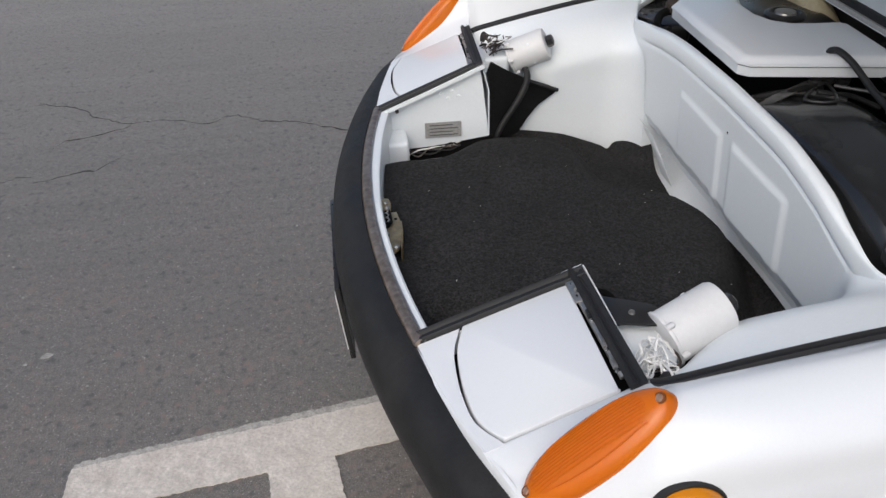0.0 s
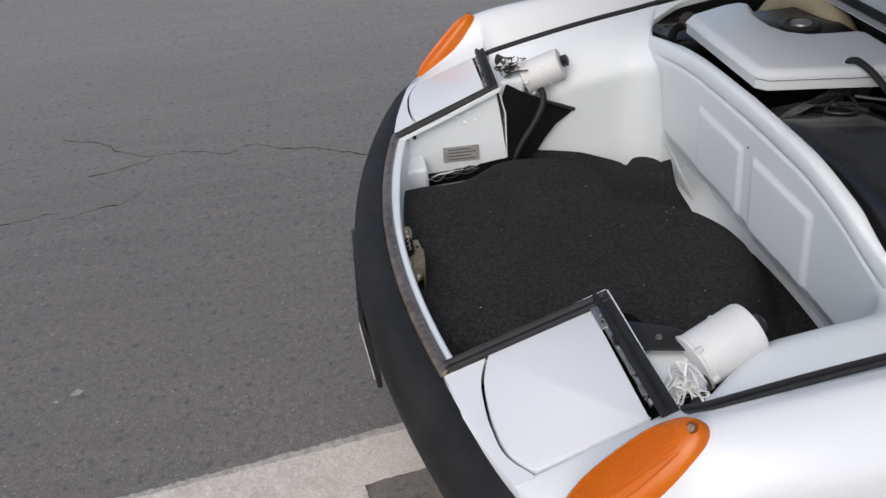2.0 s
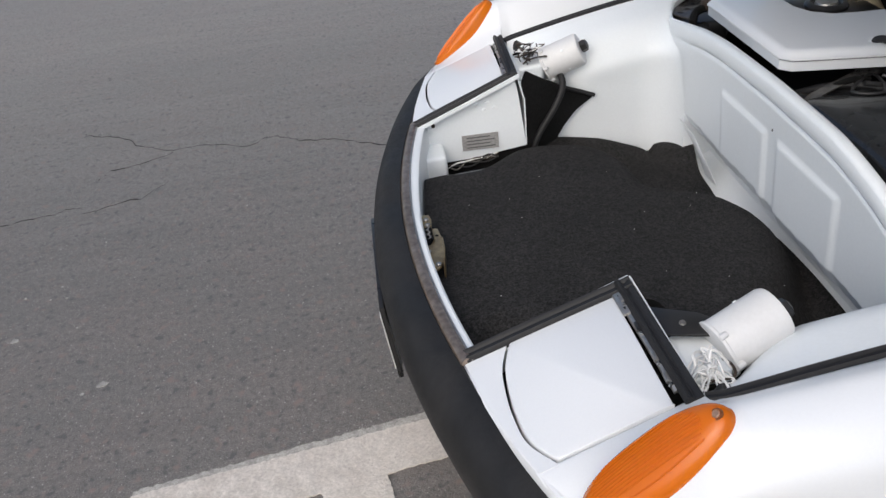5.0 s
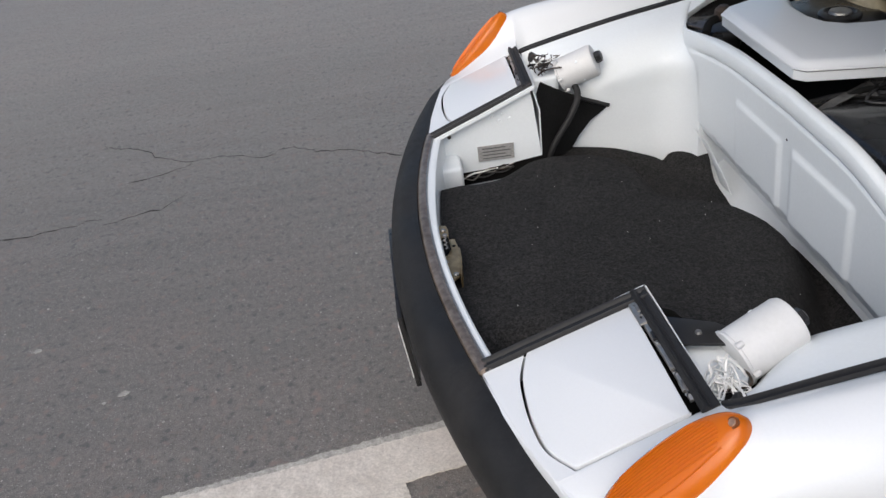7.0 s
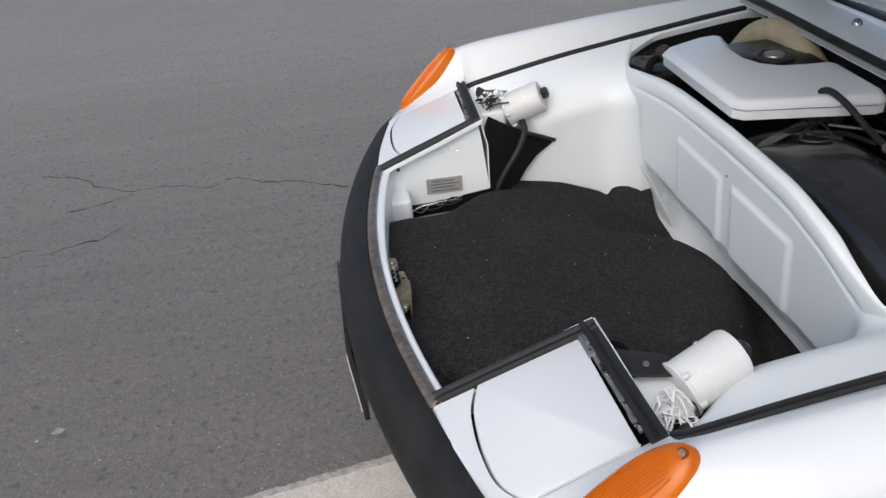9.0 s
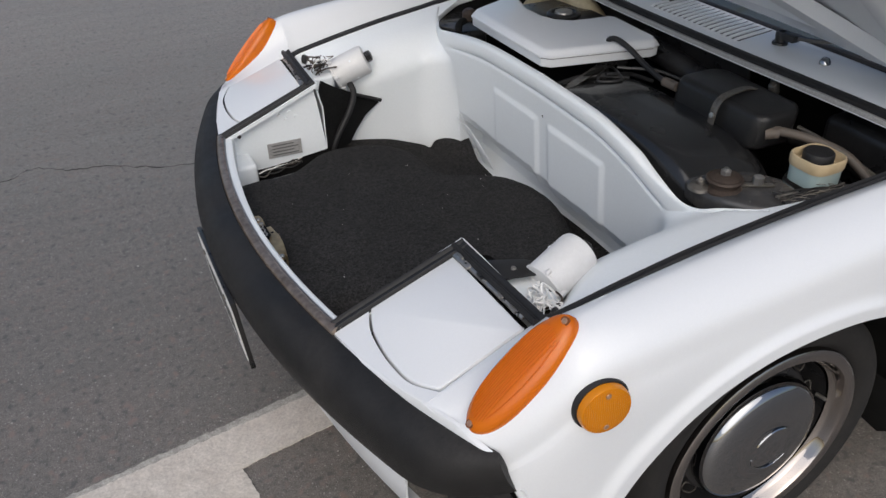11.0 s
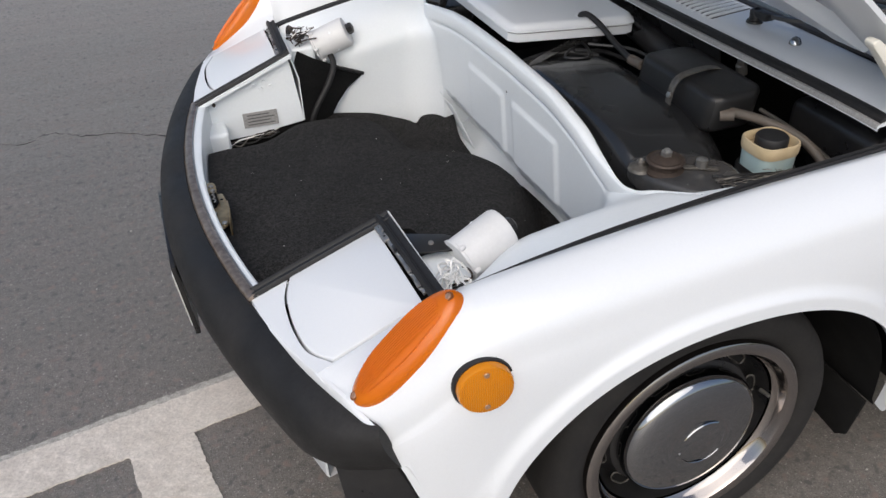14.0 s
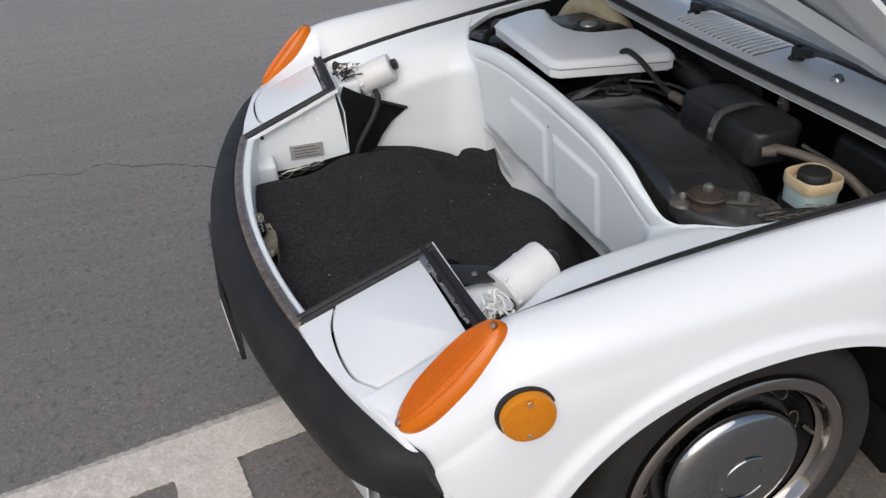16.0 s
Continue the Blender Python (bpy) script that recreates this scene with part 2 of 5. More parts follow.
def shell(rows, thick):
    """A loft with thickness: the sheet, the same sheet moved by thick, and its rim."""
    back = [[Vector(p) + Vector(thick) for p in r] for r in rows]
    bm = loft(rows)
    loft(back, bm=bm)
    nr, nc = len(rows), len(rows[0])
    rim = [rows[0][j] for j in range(nc)] + [rows[i][-1] for i in range(1, nr)] + [rows[-1][j] for j in range(nc - 2, -1, -1)] + [rows[i][0] for i in range(nr - 2, 0, -1)]
    rim2 = [Vector(p) + Vector(thick) for p in rim]
    loft([rim, rim2], close_v=True, bm=bm)
    bmesh.ops.remove_doubles(bm, verts=bm.verts, dist=1e-6)
    return bm


def tube(pts, r, seg=8, bm=None, flat=1.0, up=(0, 0, 1)):
    """A round cord along pts (flat squashes it along up)."""
    bm = bm or bmesh.new()
    pts = [Vector(p) for p in pts]
    rows = []
    for i, p in enumerate(pts):
        d = (pts[min(i + 1, len(pts) - 1)] - pts[max(i - 1, 0)]).normalized()
        side = d.cross(Vector(up))
        side = side.normalized() if side.length > 1e-4 else d.orthogonal().normalized()
        nup = side.cross(d).normalized()
        rows.append([p + side * (r * math.cos(2 * math.pi * k / seg)) + nup * (r * flat * math.sin(2 * math.pi * k / seg)) for k in range(seg)])
    loft(rows, close_v=True, bm=bm)
    for row in (0, -1):
        ring = [bm.verts.new(q) for q in rows[row]]
        bm.faces.new(ring)
    bmesh.ops.remove_doubles(bm, verts=bm.verts, dist=1e-6)
    return bm


def sweep(pts, profile, bm=None, up=(0, 0, 1), closed_profile=True):
    """Sweeps a profile of (side, up) along pts; side is to the right of the way."""
    bm = bm or bmesh.new()
    pts = [Vector(p) for p in pts]
    rows = []
    for i, p in enumerate(pts):
        d = (pts[min(i + 1, len(pts) - 1)] - pts[max(i - 1, 0)]).normalized()
        side = d.cross(Vector(up)).normalized()
        nup = side.cross(d).normalized()
        rows.append([p + side * a + nup * b for a, b in profile])
    loft(rows, close_v=closed_profile, bm=bm)
    if closed_profile:
        for row in (0, -1):
            bm.faces.new([bm.verts.new(q) for q in rows[row]])
    bmesh.ops.remove_doubles(bm, verts=bm.verts, dist=1e-6)
    return bm


def lathe(profile, centre, axis, seg=48, bm=None):
    """Turns (radius, along) pairs about axis through centre."""
    bm = bm or bmesh.new()
    axis = Vector(axis).normalized()
    a = axis.orthogonal().normalized()
    b = axis.cross(a)
    c = Vector(centre)
    rows = [[c + axis * h + (a * math.cos(2 * math.pi * k / seg) + b * math.sin(2 * math.pi * k / seg)) * max(r, 1e-5) for k in range(seg)] for r, h in profile]
    loft(rows, close_v=True, bm=bm)
    bmesh.ops.remove_doubles(bm, verts=bm.verts, dist=1e-5)
    return bm


def slab(outline, thick, bm=None, bevel=0.0, seg=2):
    """A plate: a flat outline of points pushed by the vector thick, with rounded edges."""
    own = bmesh.new()
    base = [own.verts.new(p) for p in outline]
    top = [own.verts.new(Vector(p) + Vector(thick)) for p in outline]
    n = len(base)
    own.faces.new(base)
    own.faces.new(top)
    for i in range(n):
        own.faces.new((base[i], base[(i + 1) % n], top[(i + 1) % n], top[i]))
    bmesh.ops.recalc_face_normals(own, faces=own.faces)
    if bevel:
        bmesh.ops.bevel(own, geom=own.edges[:], offset=bevel, segments=seg, affect="EDGES", profile=0.5)
    if bm is None:
        return own
    tmp = bpy.data.meshes.new("tmp")
    own.to_mesh(tmp)
    own.free()
    bm.from_mesh(tmp)
    bpy.data.meshes.remove(tmp)
    return bm


def box(lo, hi, bevel=0.004, bm=None, seg=2):
    (x0, y0, z0), (x1, y1, z1) = lo, hi
    return slab([(x0, y0, z0), (x1, y0, z0), (x1, y1, z0), (x0, y1, z0)], (0, 0, z1 - z0), bm, bevel, seg)


def inset(outline, d):
    """A plan outline moved inwards by d (mitred corners)."""
    pts = [Vector((p[0], p[1])) for p in outline]
    n = len(pts)
    area = sum(pts[i].x * pts[(i + 1) % n].y - pts[(i + 1) % n].x * pts[i].y for i in range(n))
    sign = 1 if area > 0 else -1
    out = []
    for i in range(n):
        a, b = (pts[i] - pts[i - 1]).normalized(), (pts[(i + 1) % n] - pts[i]).normalized()
        na, nb = Vector((-a.y, a.x)) * sign, Vector((-b.y, b.x)) * sign
        m = (na + nb)
        m = m / max(0.5, m.dot(na))
        out.append((pts[i].x + m.x * d, pts[i].y + m.y * d))
    return out


def stacked(outline, rings, closed=True):
    """Rings of a plan outline: (inset, height) pairs from the foot up, with a lid on top."""
    rows = [[Vector((x, y, z)) for x, y in inset(outline, d)] for d, z in rings]
    bm = loft(rows, close_v=True)
    if closed:
        bm.faces.new([bm.verts.new(p) for p in rows[-1]])
        bm.faces.new([bm.verts.new(p) for p in rows[0]])
    bmesh.ops.remove_doubles(bm, verts=bm.verts, dist=1e-6)
    return bm


# ---- ground ----
def build_ground():
    bm = bmesh.new()
    n = 60
    rows = []
    for i in range(n + 1):
        a = (i / n * 2 - 1)
        x = math.copysign(abs(a) ** 3 * 600 + abs(a) * 3, a)
        rows.append([(x, math.copysign(abs(b) ** 3 * 600 + abs(b) * 3, b), 0) for b in [(j / n * 2 - 1) for j in range(n + 1)]])
    loft(rows, bm=bm)
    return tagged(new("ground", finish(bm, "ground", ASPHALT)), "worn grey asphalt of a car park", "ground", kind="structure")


ground = build_ground()


def ragged(pts, step=0.008, amp=0.0022):
    """A straight-edged outline with worn, uneven edges."""
    out = []
    for i, p in enumerate(pts):
        a, b = Vector(p), Vector(pts[(i + 1) % len(pts)])
        n = max(2, int((b - a).length / step))
        for k in range(n):
            q = a.lerp(b, k / n)
            out.append(q + Vector((random.uniform(-amp, amp), random.uniform(-amp, amp), 0)))
    return out


def build_marking():
    z = 0.004
    # bar across the nose with two legs towards the driver's side
    o = [(-0.606, -0.083), (0.270, 0.031), (0.298, -0.086), (-0.050, -0.137), (0.010, -0.52), (-0.135, -0.54), (-0.190, -0.160), (-0.437, -0.190),
         (-0.390, -0.57), (-0.535, -0.59), (-0.606, -0.150)]
    ob = new("road_marking", finish(slab(ragged([(x, y, 0.0005) for x, y in o]), (0, 0, 0.0035)), "road_marking", WHITELINE))
    tagged(ob, "cream-white thermoplastic letter painted on the asphalt", "road marking", kind="structure")
    e = [(-0.600, -0.068), (0.262, 0.055), (0.269, 0.0305), (-0.605, -0.0835)]
    old = new("road_marking", finish(slab(ragged([(x, y, 0.0005) for x, y in e], amp=0.003), (0, 0, 0.002)), "road_marking", OLDLINE))
    tagged(old, "older grey-white paint edge showing beside the marking", "road marking", kind="structure")


build_marking()


def build_cracks():
    lines = [[(-0.784, 1.647), (-0.680, 1.661), (-0.610, 1.647), (-0.487, 1.584), (-0.417, 1.641), (-0.385, 1.651), (-0.281, 1.573), (-0.147, 1.540), (0.037, 1.426), (0.3, 1.36), (0.8, 1.30)],
             [(-0.784, 1.647), (-0.948, 1.749), (-0.968, 1.793), (-1.040, 1.856), (-1.153, 1.901), (-1.214, 1.956)],
             [(-0.781, 1.626), (-0.870, 1.583), (-0.960, 1.556), (-1.004, 1.547), (-1.050, 1.462)],
             [(-1.75, 1.20), (-1.403, 1.240), (-1.281, 1.235), (-1.235, 1.255), (-1.142, 1.258), (-1.106, 1.283), (-1.026, 1.282)],
             [(-1.033, 1.233), (-0.952, 1.259), (-0.897, 1.286), (-0.840, 1.285), (-0.799, 1.334), (-0.747, 1.404)]]
    for line in lines:
        bm = bmesh.new()
        pts = []
        for a, b in zip(line, line[1:]):
            n = max(3, int(math.dist(a, b) / 0.02))
            for k in range(n):
                u = k / n
                pts.append(Vector((a[0] + (b[0] - a[0]) * u + random.gauss(0, 0.0035), a[1] + (b[1] - a[1]) * u + random.gauss(0, 0.0035), 0.0012)))
        left, right = [], []
        for i, p in enumerate(pts):
            w = 0.0034 * random.uniform(0.3, 1.5) * (1 - 0.5 * abs(2 * i / len(pts) - 1))
            left.append(p + Vector((0, w, 0)))
            right.append(p - Vector((0, w, 0)))
        loft([left, right], bm=bm)
        tagged(new("ground_crack", finish(bm, "ground_crack", CRACK)), "thin dark crack wandering across the asphalt", "crack", kind="structure")


build_cracks()


def build_spots():
    """Trodden pale spots and grit on the asphalt."""
    rng = random.Random(11)
    for x, y, r in ((-0.754, 0.304, 0.016), (-1.053, 0.549, 0.013), (-0.80, 0.28, 0.007)):
        o = [(x + r * rng.uniform(0.6, 1.1) * math.cos(t), y + 0.8 * r * rng.uniform(0.6, 1.1) * math.sin(t), 0.0005) for t in [2 * math.pi * k / 14 for k in range(14)]]
        tagged(new("ground_spot", finish(slab(o, (0, 0, 0.0012)), "ground_spot", OLDLINE)), "pale trodden spot on the asphalt", "spot", kind="structure")
    verts, faces = [], []
    for _ in range(1400):
        x, y = rng.uniform(-2.4, 1.6), rng.uniform(-0.9, 2.4)
        r = 0.0010 + 0.0034 * rng.random() ** 4
        k0, turn = len(verts), rng.random() * 6.28
        for h, g in ((0.0004, 1.0), (0.0004 + 0.5 * r, 0.65)):
            verts += [(x + r * g * rng.uniform(0.7, 1.2) * math.cos(turn + a), y + r * g * rng.uniform(0.7, 1.2) * math.sin(turn + a), h) for a in (0, 1.05, 2.09, 3.14, 4.19, 5.24)]
        faces += [(k0 + m, k0 + (m + 1) % 6, k0 + 6 + (m + 1) % 6, k0 + 6 + m) for m in range(6)] + [tuple(k0 + 6 + m for m in range(6))]
    me = bpy.data.meshes.new("grit")
    me.from_pydata(verts, [], faces)
    me.materials.append(OLDLINE)
    tagged(new("grit", me), "scattered pale grit on the asphalt", "grit", kind="stuff")


build_spots()

# ---- the car ----
car = tagged(new("car"), "white vintage sports car with its front lid open, parked on asphalt", "car")
WX, WZ = 0.782, 0.279        # front wheel centre


def lid_z(x):
    """The sloping plane of the headlight covers."""
    return 0.532 + 0.3745 * (x - 0.121)


def top_edge_x(y):
    """Plan of the bumper's upper edge."""
    return 0.066 + 0.285 * y * y


def nose_x(y):
    """Plan of the body's front edge, which overhangs the bumper's ends a little."""
    u = min(1.0, max(0.0, (abs(y) - 0.48) / 0.16))
    return top_edge_x(y) - 0.0075 * u * u * (3 - 2 * u)


def arch_z(x):
    u = abs(x - 0.768) / 0.386
    return 0.25 + 0.343 * max(0.0, 1 - u ** 2.2) ** (1 / 2.2) if u < 1 else 0.0


def gap_line(x):
    """The fender's inner edge beside the open lid (y for the driver's side, z)."""
    xs = (0.385, 0.41, 0.53, 0.66, 0.774, 0.889, 1.07, 1.4)
    y = interp(xs, (0.651, 0.657, 0.660, 0.6635, 0.668, 0.675, 0.687, 0.702), x)
    z = interp(xs, (0.624, 0.629, 0.652, 0.673, 0.687, 0.701, 0.719, 0.745), x)
    return -y, z


def fender_bottom(x):
    z = interp((0.18, 0.215, 0.235, 0.252, 0.297, 0.33, 0.45), (0.50, 0.50, 0.495, 0.47, 0.357, 0.3535, 0.350), x)
    if x > 1.0:
        z = interp((1.0, 1.16, 1.31, 1.6), (0.25, 0.245, 0.222, 0.19), x)
    return max(z, arch_z(x))


def fender_section(x):
    """Points from the inner edge over the crown and down the side, driver's side."""
    side = -interp((0.18, 0.21, 0.25, 0.30, 0.37, 0.5, 0.8, 1.2, 1.6), (0.735, 0.757, 0.779, 0.799, 0.815, 0.824, 0.828, 0.826, 0.822), x)
    crown = interp((0.18, 0.217, 0.30, 0.36, 0.42, 0.5, 0.65, 0.8, 1.15, 1.6), (0.535, 0.556, 0.633, 0.688, 0.704, 0.713, 0.726, 0.737, 0.751, 0.758), x)
    yc = -interp((0.18, 0.25, 0.36, 0.5, 0.8, 1.6), (0.715, 0.728, 0.735, 0.738, 0.738, 0.745), x)
    if x < 0.385:
        yi, zi = -0.6515 + 0.06 * max(0, x - 0.21), lid_z(x)
        w = (yc - yi)
        inner = [(yi, zi - 0.006), (yi - 0.001, zi - 0.0005), (yi + w * 0.4, zi + (crown - zi) * 0.33), (yi + w * 0.7, zi + (crown - zi) * 0.82)]
    else:
        yi, zi = gap_line(x)
        w = (yc - yi)
        inner = [(yi, zi - 0.006), (yi - 0.001, zi), (yi + w * 0.4, zi + (crown - zi) * 0.55), (yi + w * 0.7, zi + (crown - zi) * 0.88)]
    d = crown
    pts = inner + [(yc, crown), (yc * 0.55 + side * 0.45, d - 0.012), (yc * 0.18 + side * 0.82, d - 0.040), (side + 0.005, d - 0.085)]
    return spline([(0, y, z) for y, z in pts], 5), side


def build_fender(s):
    xs = [0.177 + 0.012 * i for i in range(17)]
    xs += [0.768 - 0.386 * math.cos(math.pi * k / 72) for k in range(73)]
    xs += [1.156 + 0.0293 * i for i in range(1, 16)]
    rows = []
    for x in xs:
        curve, side = fender_section(x)
        zb = fender_bottom(x)
        row = [Vector((x, p.y, p.z)) for p in curve]
        last = row[-1]
        for k in range(1, 29):
            z = last.z + (min(zb, last.z) - last.z) * k / 28
            fade = min(1.0, (last.z - z) / 0.06)
            belly = 0.005 * math.sin(math.pi * min(1, max(0, (0.64 - z) / 0.42)))
            tuck = 0.012 * max(0, (0.34 - z) / 0.12)
            row.append(Vector((x, last.y + (side - last.y) * (1 - (1 - fade) ** 2) - belly + tuck, z)))
        # raised lip round the wheel arch
        for p in row:
            u = abs(p.x - 0.768) / 0.386
            v = max(0.0, (p.z - 0.25) / 0.343)
            d = ((u ** 2.2 + v ** 2.2) ** (1 / 2.2) - 1) * 0.36
            if p.z > 0.20 and d > -0.02:
                p.y -= 0.010 * math.exp(-(max(0.0, d - 0.020) / 0.012) ** 2)
        tail = row[-1]
        row.append(Vector((x, tail.y + 0.006, tail.z - 0.002)))
        row.append(Vector((x, tail.y + 0.02, tail.z + 0.002)))
        rows.append([Vector((max(p.x, nose_x(p.y) - 0.003), p.y * -s, p.z)) for p in row])
    return part("fender", loft(rows), PAINT, car, "glossy white front fender with a flared wheel arch", smooth=60)


fenders = {s: build_fender(s) for s in (-1, 1)}


def build_headlight(s):
    """Flat front panel, retractable cover, bucket walls, seal and hinge parts on one side."""
    f = lambda x, y, dz=0.0: Vector((x, y * s, lid_z(x) + dz))
    # fixed panel between bumper and cover
    arc = [(0.186, 0.416), (0.171, 0.46), (0.167, 0.51), (0.1685, 0.555), (0.177, 0.605), (0.204, 0.652)]
    edge = [(0.197, 0.652), (0.206, 0.655), (nose_x(0.655), 0.655), (nose_x(0.62), 0.62), (nose_x(0.57), 0.57), (nose_x(0.5), 0.5), (0.121, 0.416)]
    sm = [(p.x, p.y) for p in spline([(x, y, 0) for x, y in arc], 6)]
    part("front_panel", slab([f(x, y, -0.003) for x, y in sm + edge[1:]], (0, 0, 0.003)), PAINT, car)
    # cover
    sm2 = [(p.x, p.y) for p in spline([(x + 0.0045, y, 0) for x, y in arc], 6)]
    cover_o = sm2[:-1] + [(0.2085, 0.6475), (0.353, 0.6395), (0.350, 0.639), (0.344, 0.417)]
    part("headlight_cover", slab([f(x, y, -0.022) for x, y in cover_o], (0, 0, 0.024), bevel=0.002), PAINT, car, "closed white flap over the retracted headlight")
    # dark sheet below the gaps; the cavity's shade is put into its colour
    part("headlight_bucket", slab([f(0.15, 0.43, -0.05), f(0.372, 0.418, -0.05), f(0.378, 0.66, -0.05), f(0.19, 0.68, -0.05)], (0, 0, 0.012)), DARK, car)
    # bucket walls facing the trunk
    wall = part("bucket_wall", shell([[f(0.125, 0.421, -0.006), f(0.245, 0.413, -0.006), f(0.366, 0.405, -0.006)],
                                      [f(0.125, 0.420, -0.04), f(0.245, 0.412, -0.045), f(0.372, 0.406, -0.045)],
                                      [Vector((0.14, 0.420 * s, 0.47)), Vector((0.25, 0.413 * s, 0.475)), Vector((0.384, 0.408 * s, 0.475))],
                                      [Vector((0.16, 0.421 * s, 0.421)), Vector((0.25, 0.415 * s, 0.426)), Vector((0.386, 0.410 * s, 0.443))]], (0, 0.003 * s, 0)), INNER, car,
                "white sheet-metal side of the headlight bucket")
    part("bucket_wall", shell([[f(0.371, 0.408, -0.006), f(0.380, 0.636, -0.006)], [Vector((0.386, 0.41 * s, 0.56)), Vector((0.39, 0.63 * s, 0.56))],
                               [Vector((0.386, 0.412 * s, 0.443)), Vector((0.392, 0.62 * s, 0.44))]], (0.003, 0, 0)), INNER, car)
    # pressed flange and bolts
    part("flange", sweep([f(0.120, 0.3935, -0.004), f(0.25, 0.3945, -0.003), f(0.374, 0.396, 0.0)], [(-0.003, -0.004), (0.003, -0.004), (0.003, 0.004), (-0.003, 0.004)]), INNER, wall)
    part("flange", sweep([f(0.3745, 0.396, 0.003), f(0.3775, 0.46, 0.001), f(0.381, 0.55, -0.002), f(0.384, 0.62, -0.004)], [(-0.001, -0.008), (0.001, -0.008), (0.001, 0.001), (-0.001, 0.001)]), INNER, wall)
    for x, z in ((0.141, 0.512), (0.169, 0.525)):
        part("bolt", lathe([(0, -0.004), (0.0045, -0.004), (0.005, 0), (0.005, 0.003)], (x, 0.4175 * s, z), (0, s, 0), 10), RUST, wall)
    for x, z in ((0.275, 0.562), (0.300, 0.566), (0.29, 0.549), (0.315, 0.553)):
        part("bolt", lathe([(0, -0.003), (0.004, -0.003), (0.005, 0), (0.005, 0.003)], (x, 0.4085 * s, z), (0, s, 0), 10), INNER, wall)
    # rubber seal round the bucket and on along the fender
    sp = [f(0.121, 0.4065, 0.003), f(0.20, 0.4075, 0.004), f(0.30, 0.409, 0.004), f(0.362, 0.4105, 0.004)]
    prof = [(-0.0115, -0.004), (0.0115, -0.004), (0.0115, 0.002), (0.0090, 0.0055), (0.0045, 0.0050), (0.0015, 0.0022), (-0.0015, 0.0022), (-0.0045, 0.0052), (-0.0090, 0.0062), (-0.0115, 0.002)]
    part("rubber_seal", sweep(spline(sp, 4) + [f(0.3725, 0.4105, 0.004)], prof), RUBBER, car, "black rubber seal round the headlight bucket")
    back = spline([f(0.3610, 0.401, 0.0045), f(0.3625, 0.43, 0.0045), f(0.3655, 0.50, 0.0045), f(0.3685, 0.57, 0.0045), f(0.3720, 0.650, 0.0045)], 5)
    part("rubber_seal", sweep(back, [(-0.0118, -0.004), (0.0118, -0.004), (0.0118, 0.002), (0.0095, 0.0065), (0.0050, 0.0060), (0.0018, 0.0025), (-0.0018, 0.0025), (-0.0050, 0.0062), (-0.0095, 0.0070), (-0.0118, 0.002)]), RUBBER, car, "wide black rubber seal behind the headlight cover")
    line = []
    for i in range(44):
        x = 0.388 + i * 0.0195
        y, z = gap_line(x)
        line.append(Vector((x, (-y - 0.0095) * s, z - 0.001)))
    part("rubber_seal", sweep(line, [(-0.009, -0.006), (0.009, -0.006), (0.009, 0.001), (0.005, 0.004), (0.001, 0.003), (-0.002, 0.003), (-0.005, 0.0045), (-0.009, 0.001)]), RUBBER, car,
         "black rubber lid seal along the fender")
    # hinge hardware behind the cover
    hw = group_part("cover_hinge", car, "grey hinge hardware behind the headlight cover")
    part("hinge_rail", slab([f(0.345, 0.420, 0.0), f(0.353, 0.419, 0.0), f(0.364, 0.625, 0.0), f(0.356, 0.626, 0.0)], (0, 0, 0.006), bevel=0.001), STEEL, hw)
    hpl = part("hinge_plate", slab([f(0.341, 0.421, 0.003), f(0.353, 0.421, 0.003), f(0.3555, 0.470, 0.003), f(0.3435, 0.470, 0.003)], (0, 0, 0.005), bevel=0.0015), STEEL, hw, "dull metal hinge plate")
    for y in (0.430, 0.458):
        part("plate_hole", lathe([(0.0025, 0), (0, 0.0004)], f(0.3485, y, 0.0082), (0, 0, 1), 10), DARK, hpl)
    for y in (0.436, 0.50, 0.56, 0.60):
        part("hinge_leaf", box((0.347 + 0.03 * (y - 0.43), y * s - 0.009, lid_z(0.355) + 0.002), (0.356 + 0.03 * (y - 0.43), y * s + 0.009, lid_z(0.355) + 0.008), 0.0015), STEEL if y != 0.5 else BLACK, hw)
        part("screw", lathe([(0, 0.004), (0.003, 0.004), (0.0035, 0)], (0.351 + 0.03 * (y - 0.43), (y + 0.014) * s, lid_z(0.352) + 0.005), (0, 0, 1), 8), CHROME, hw)


for s in (-1, 1):
    build_headlight(s)


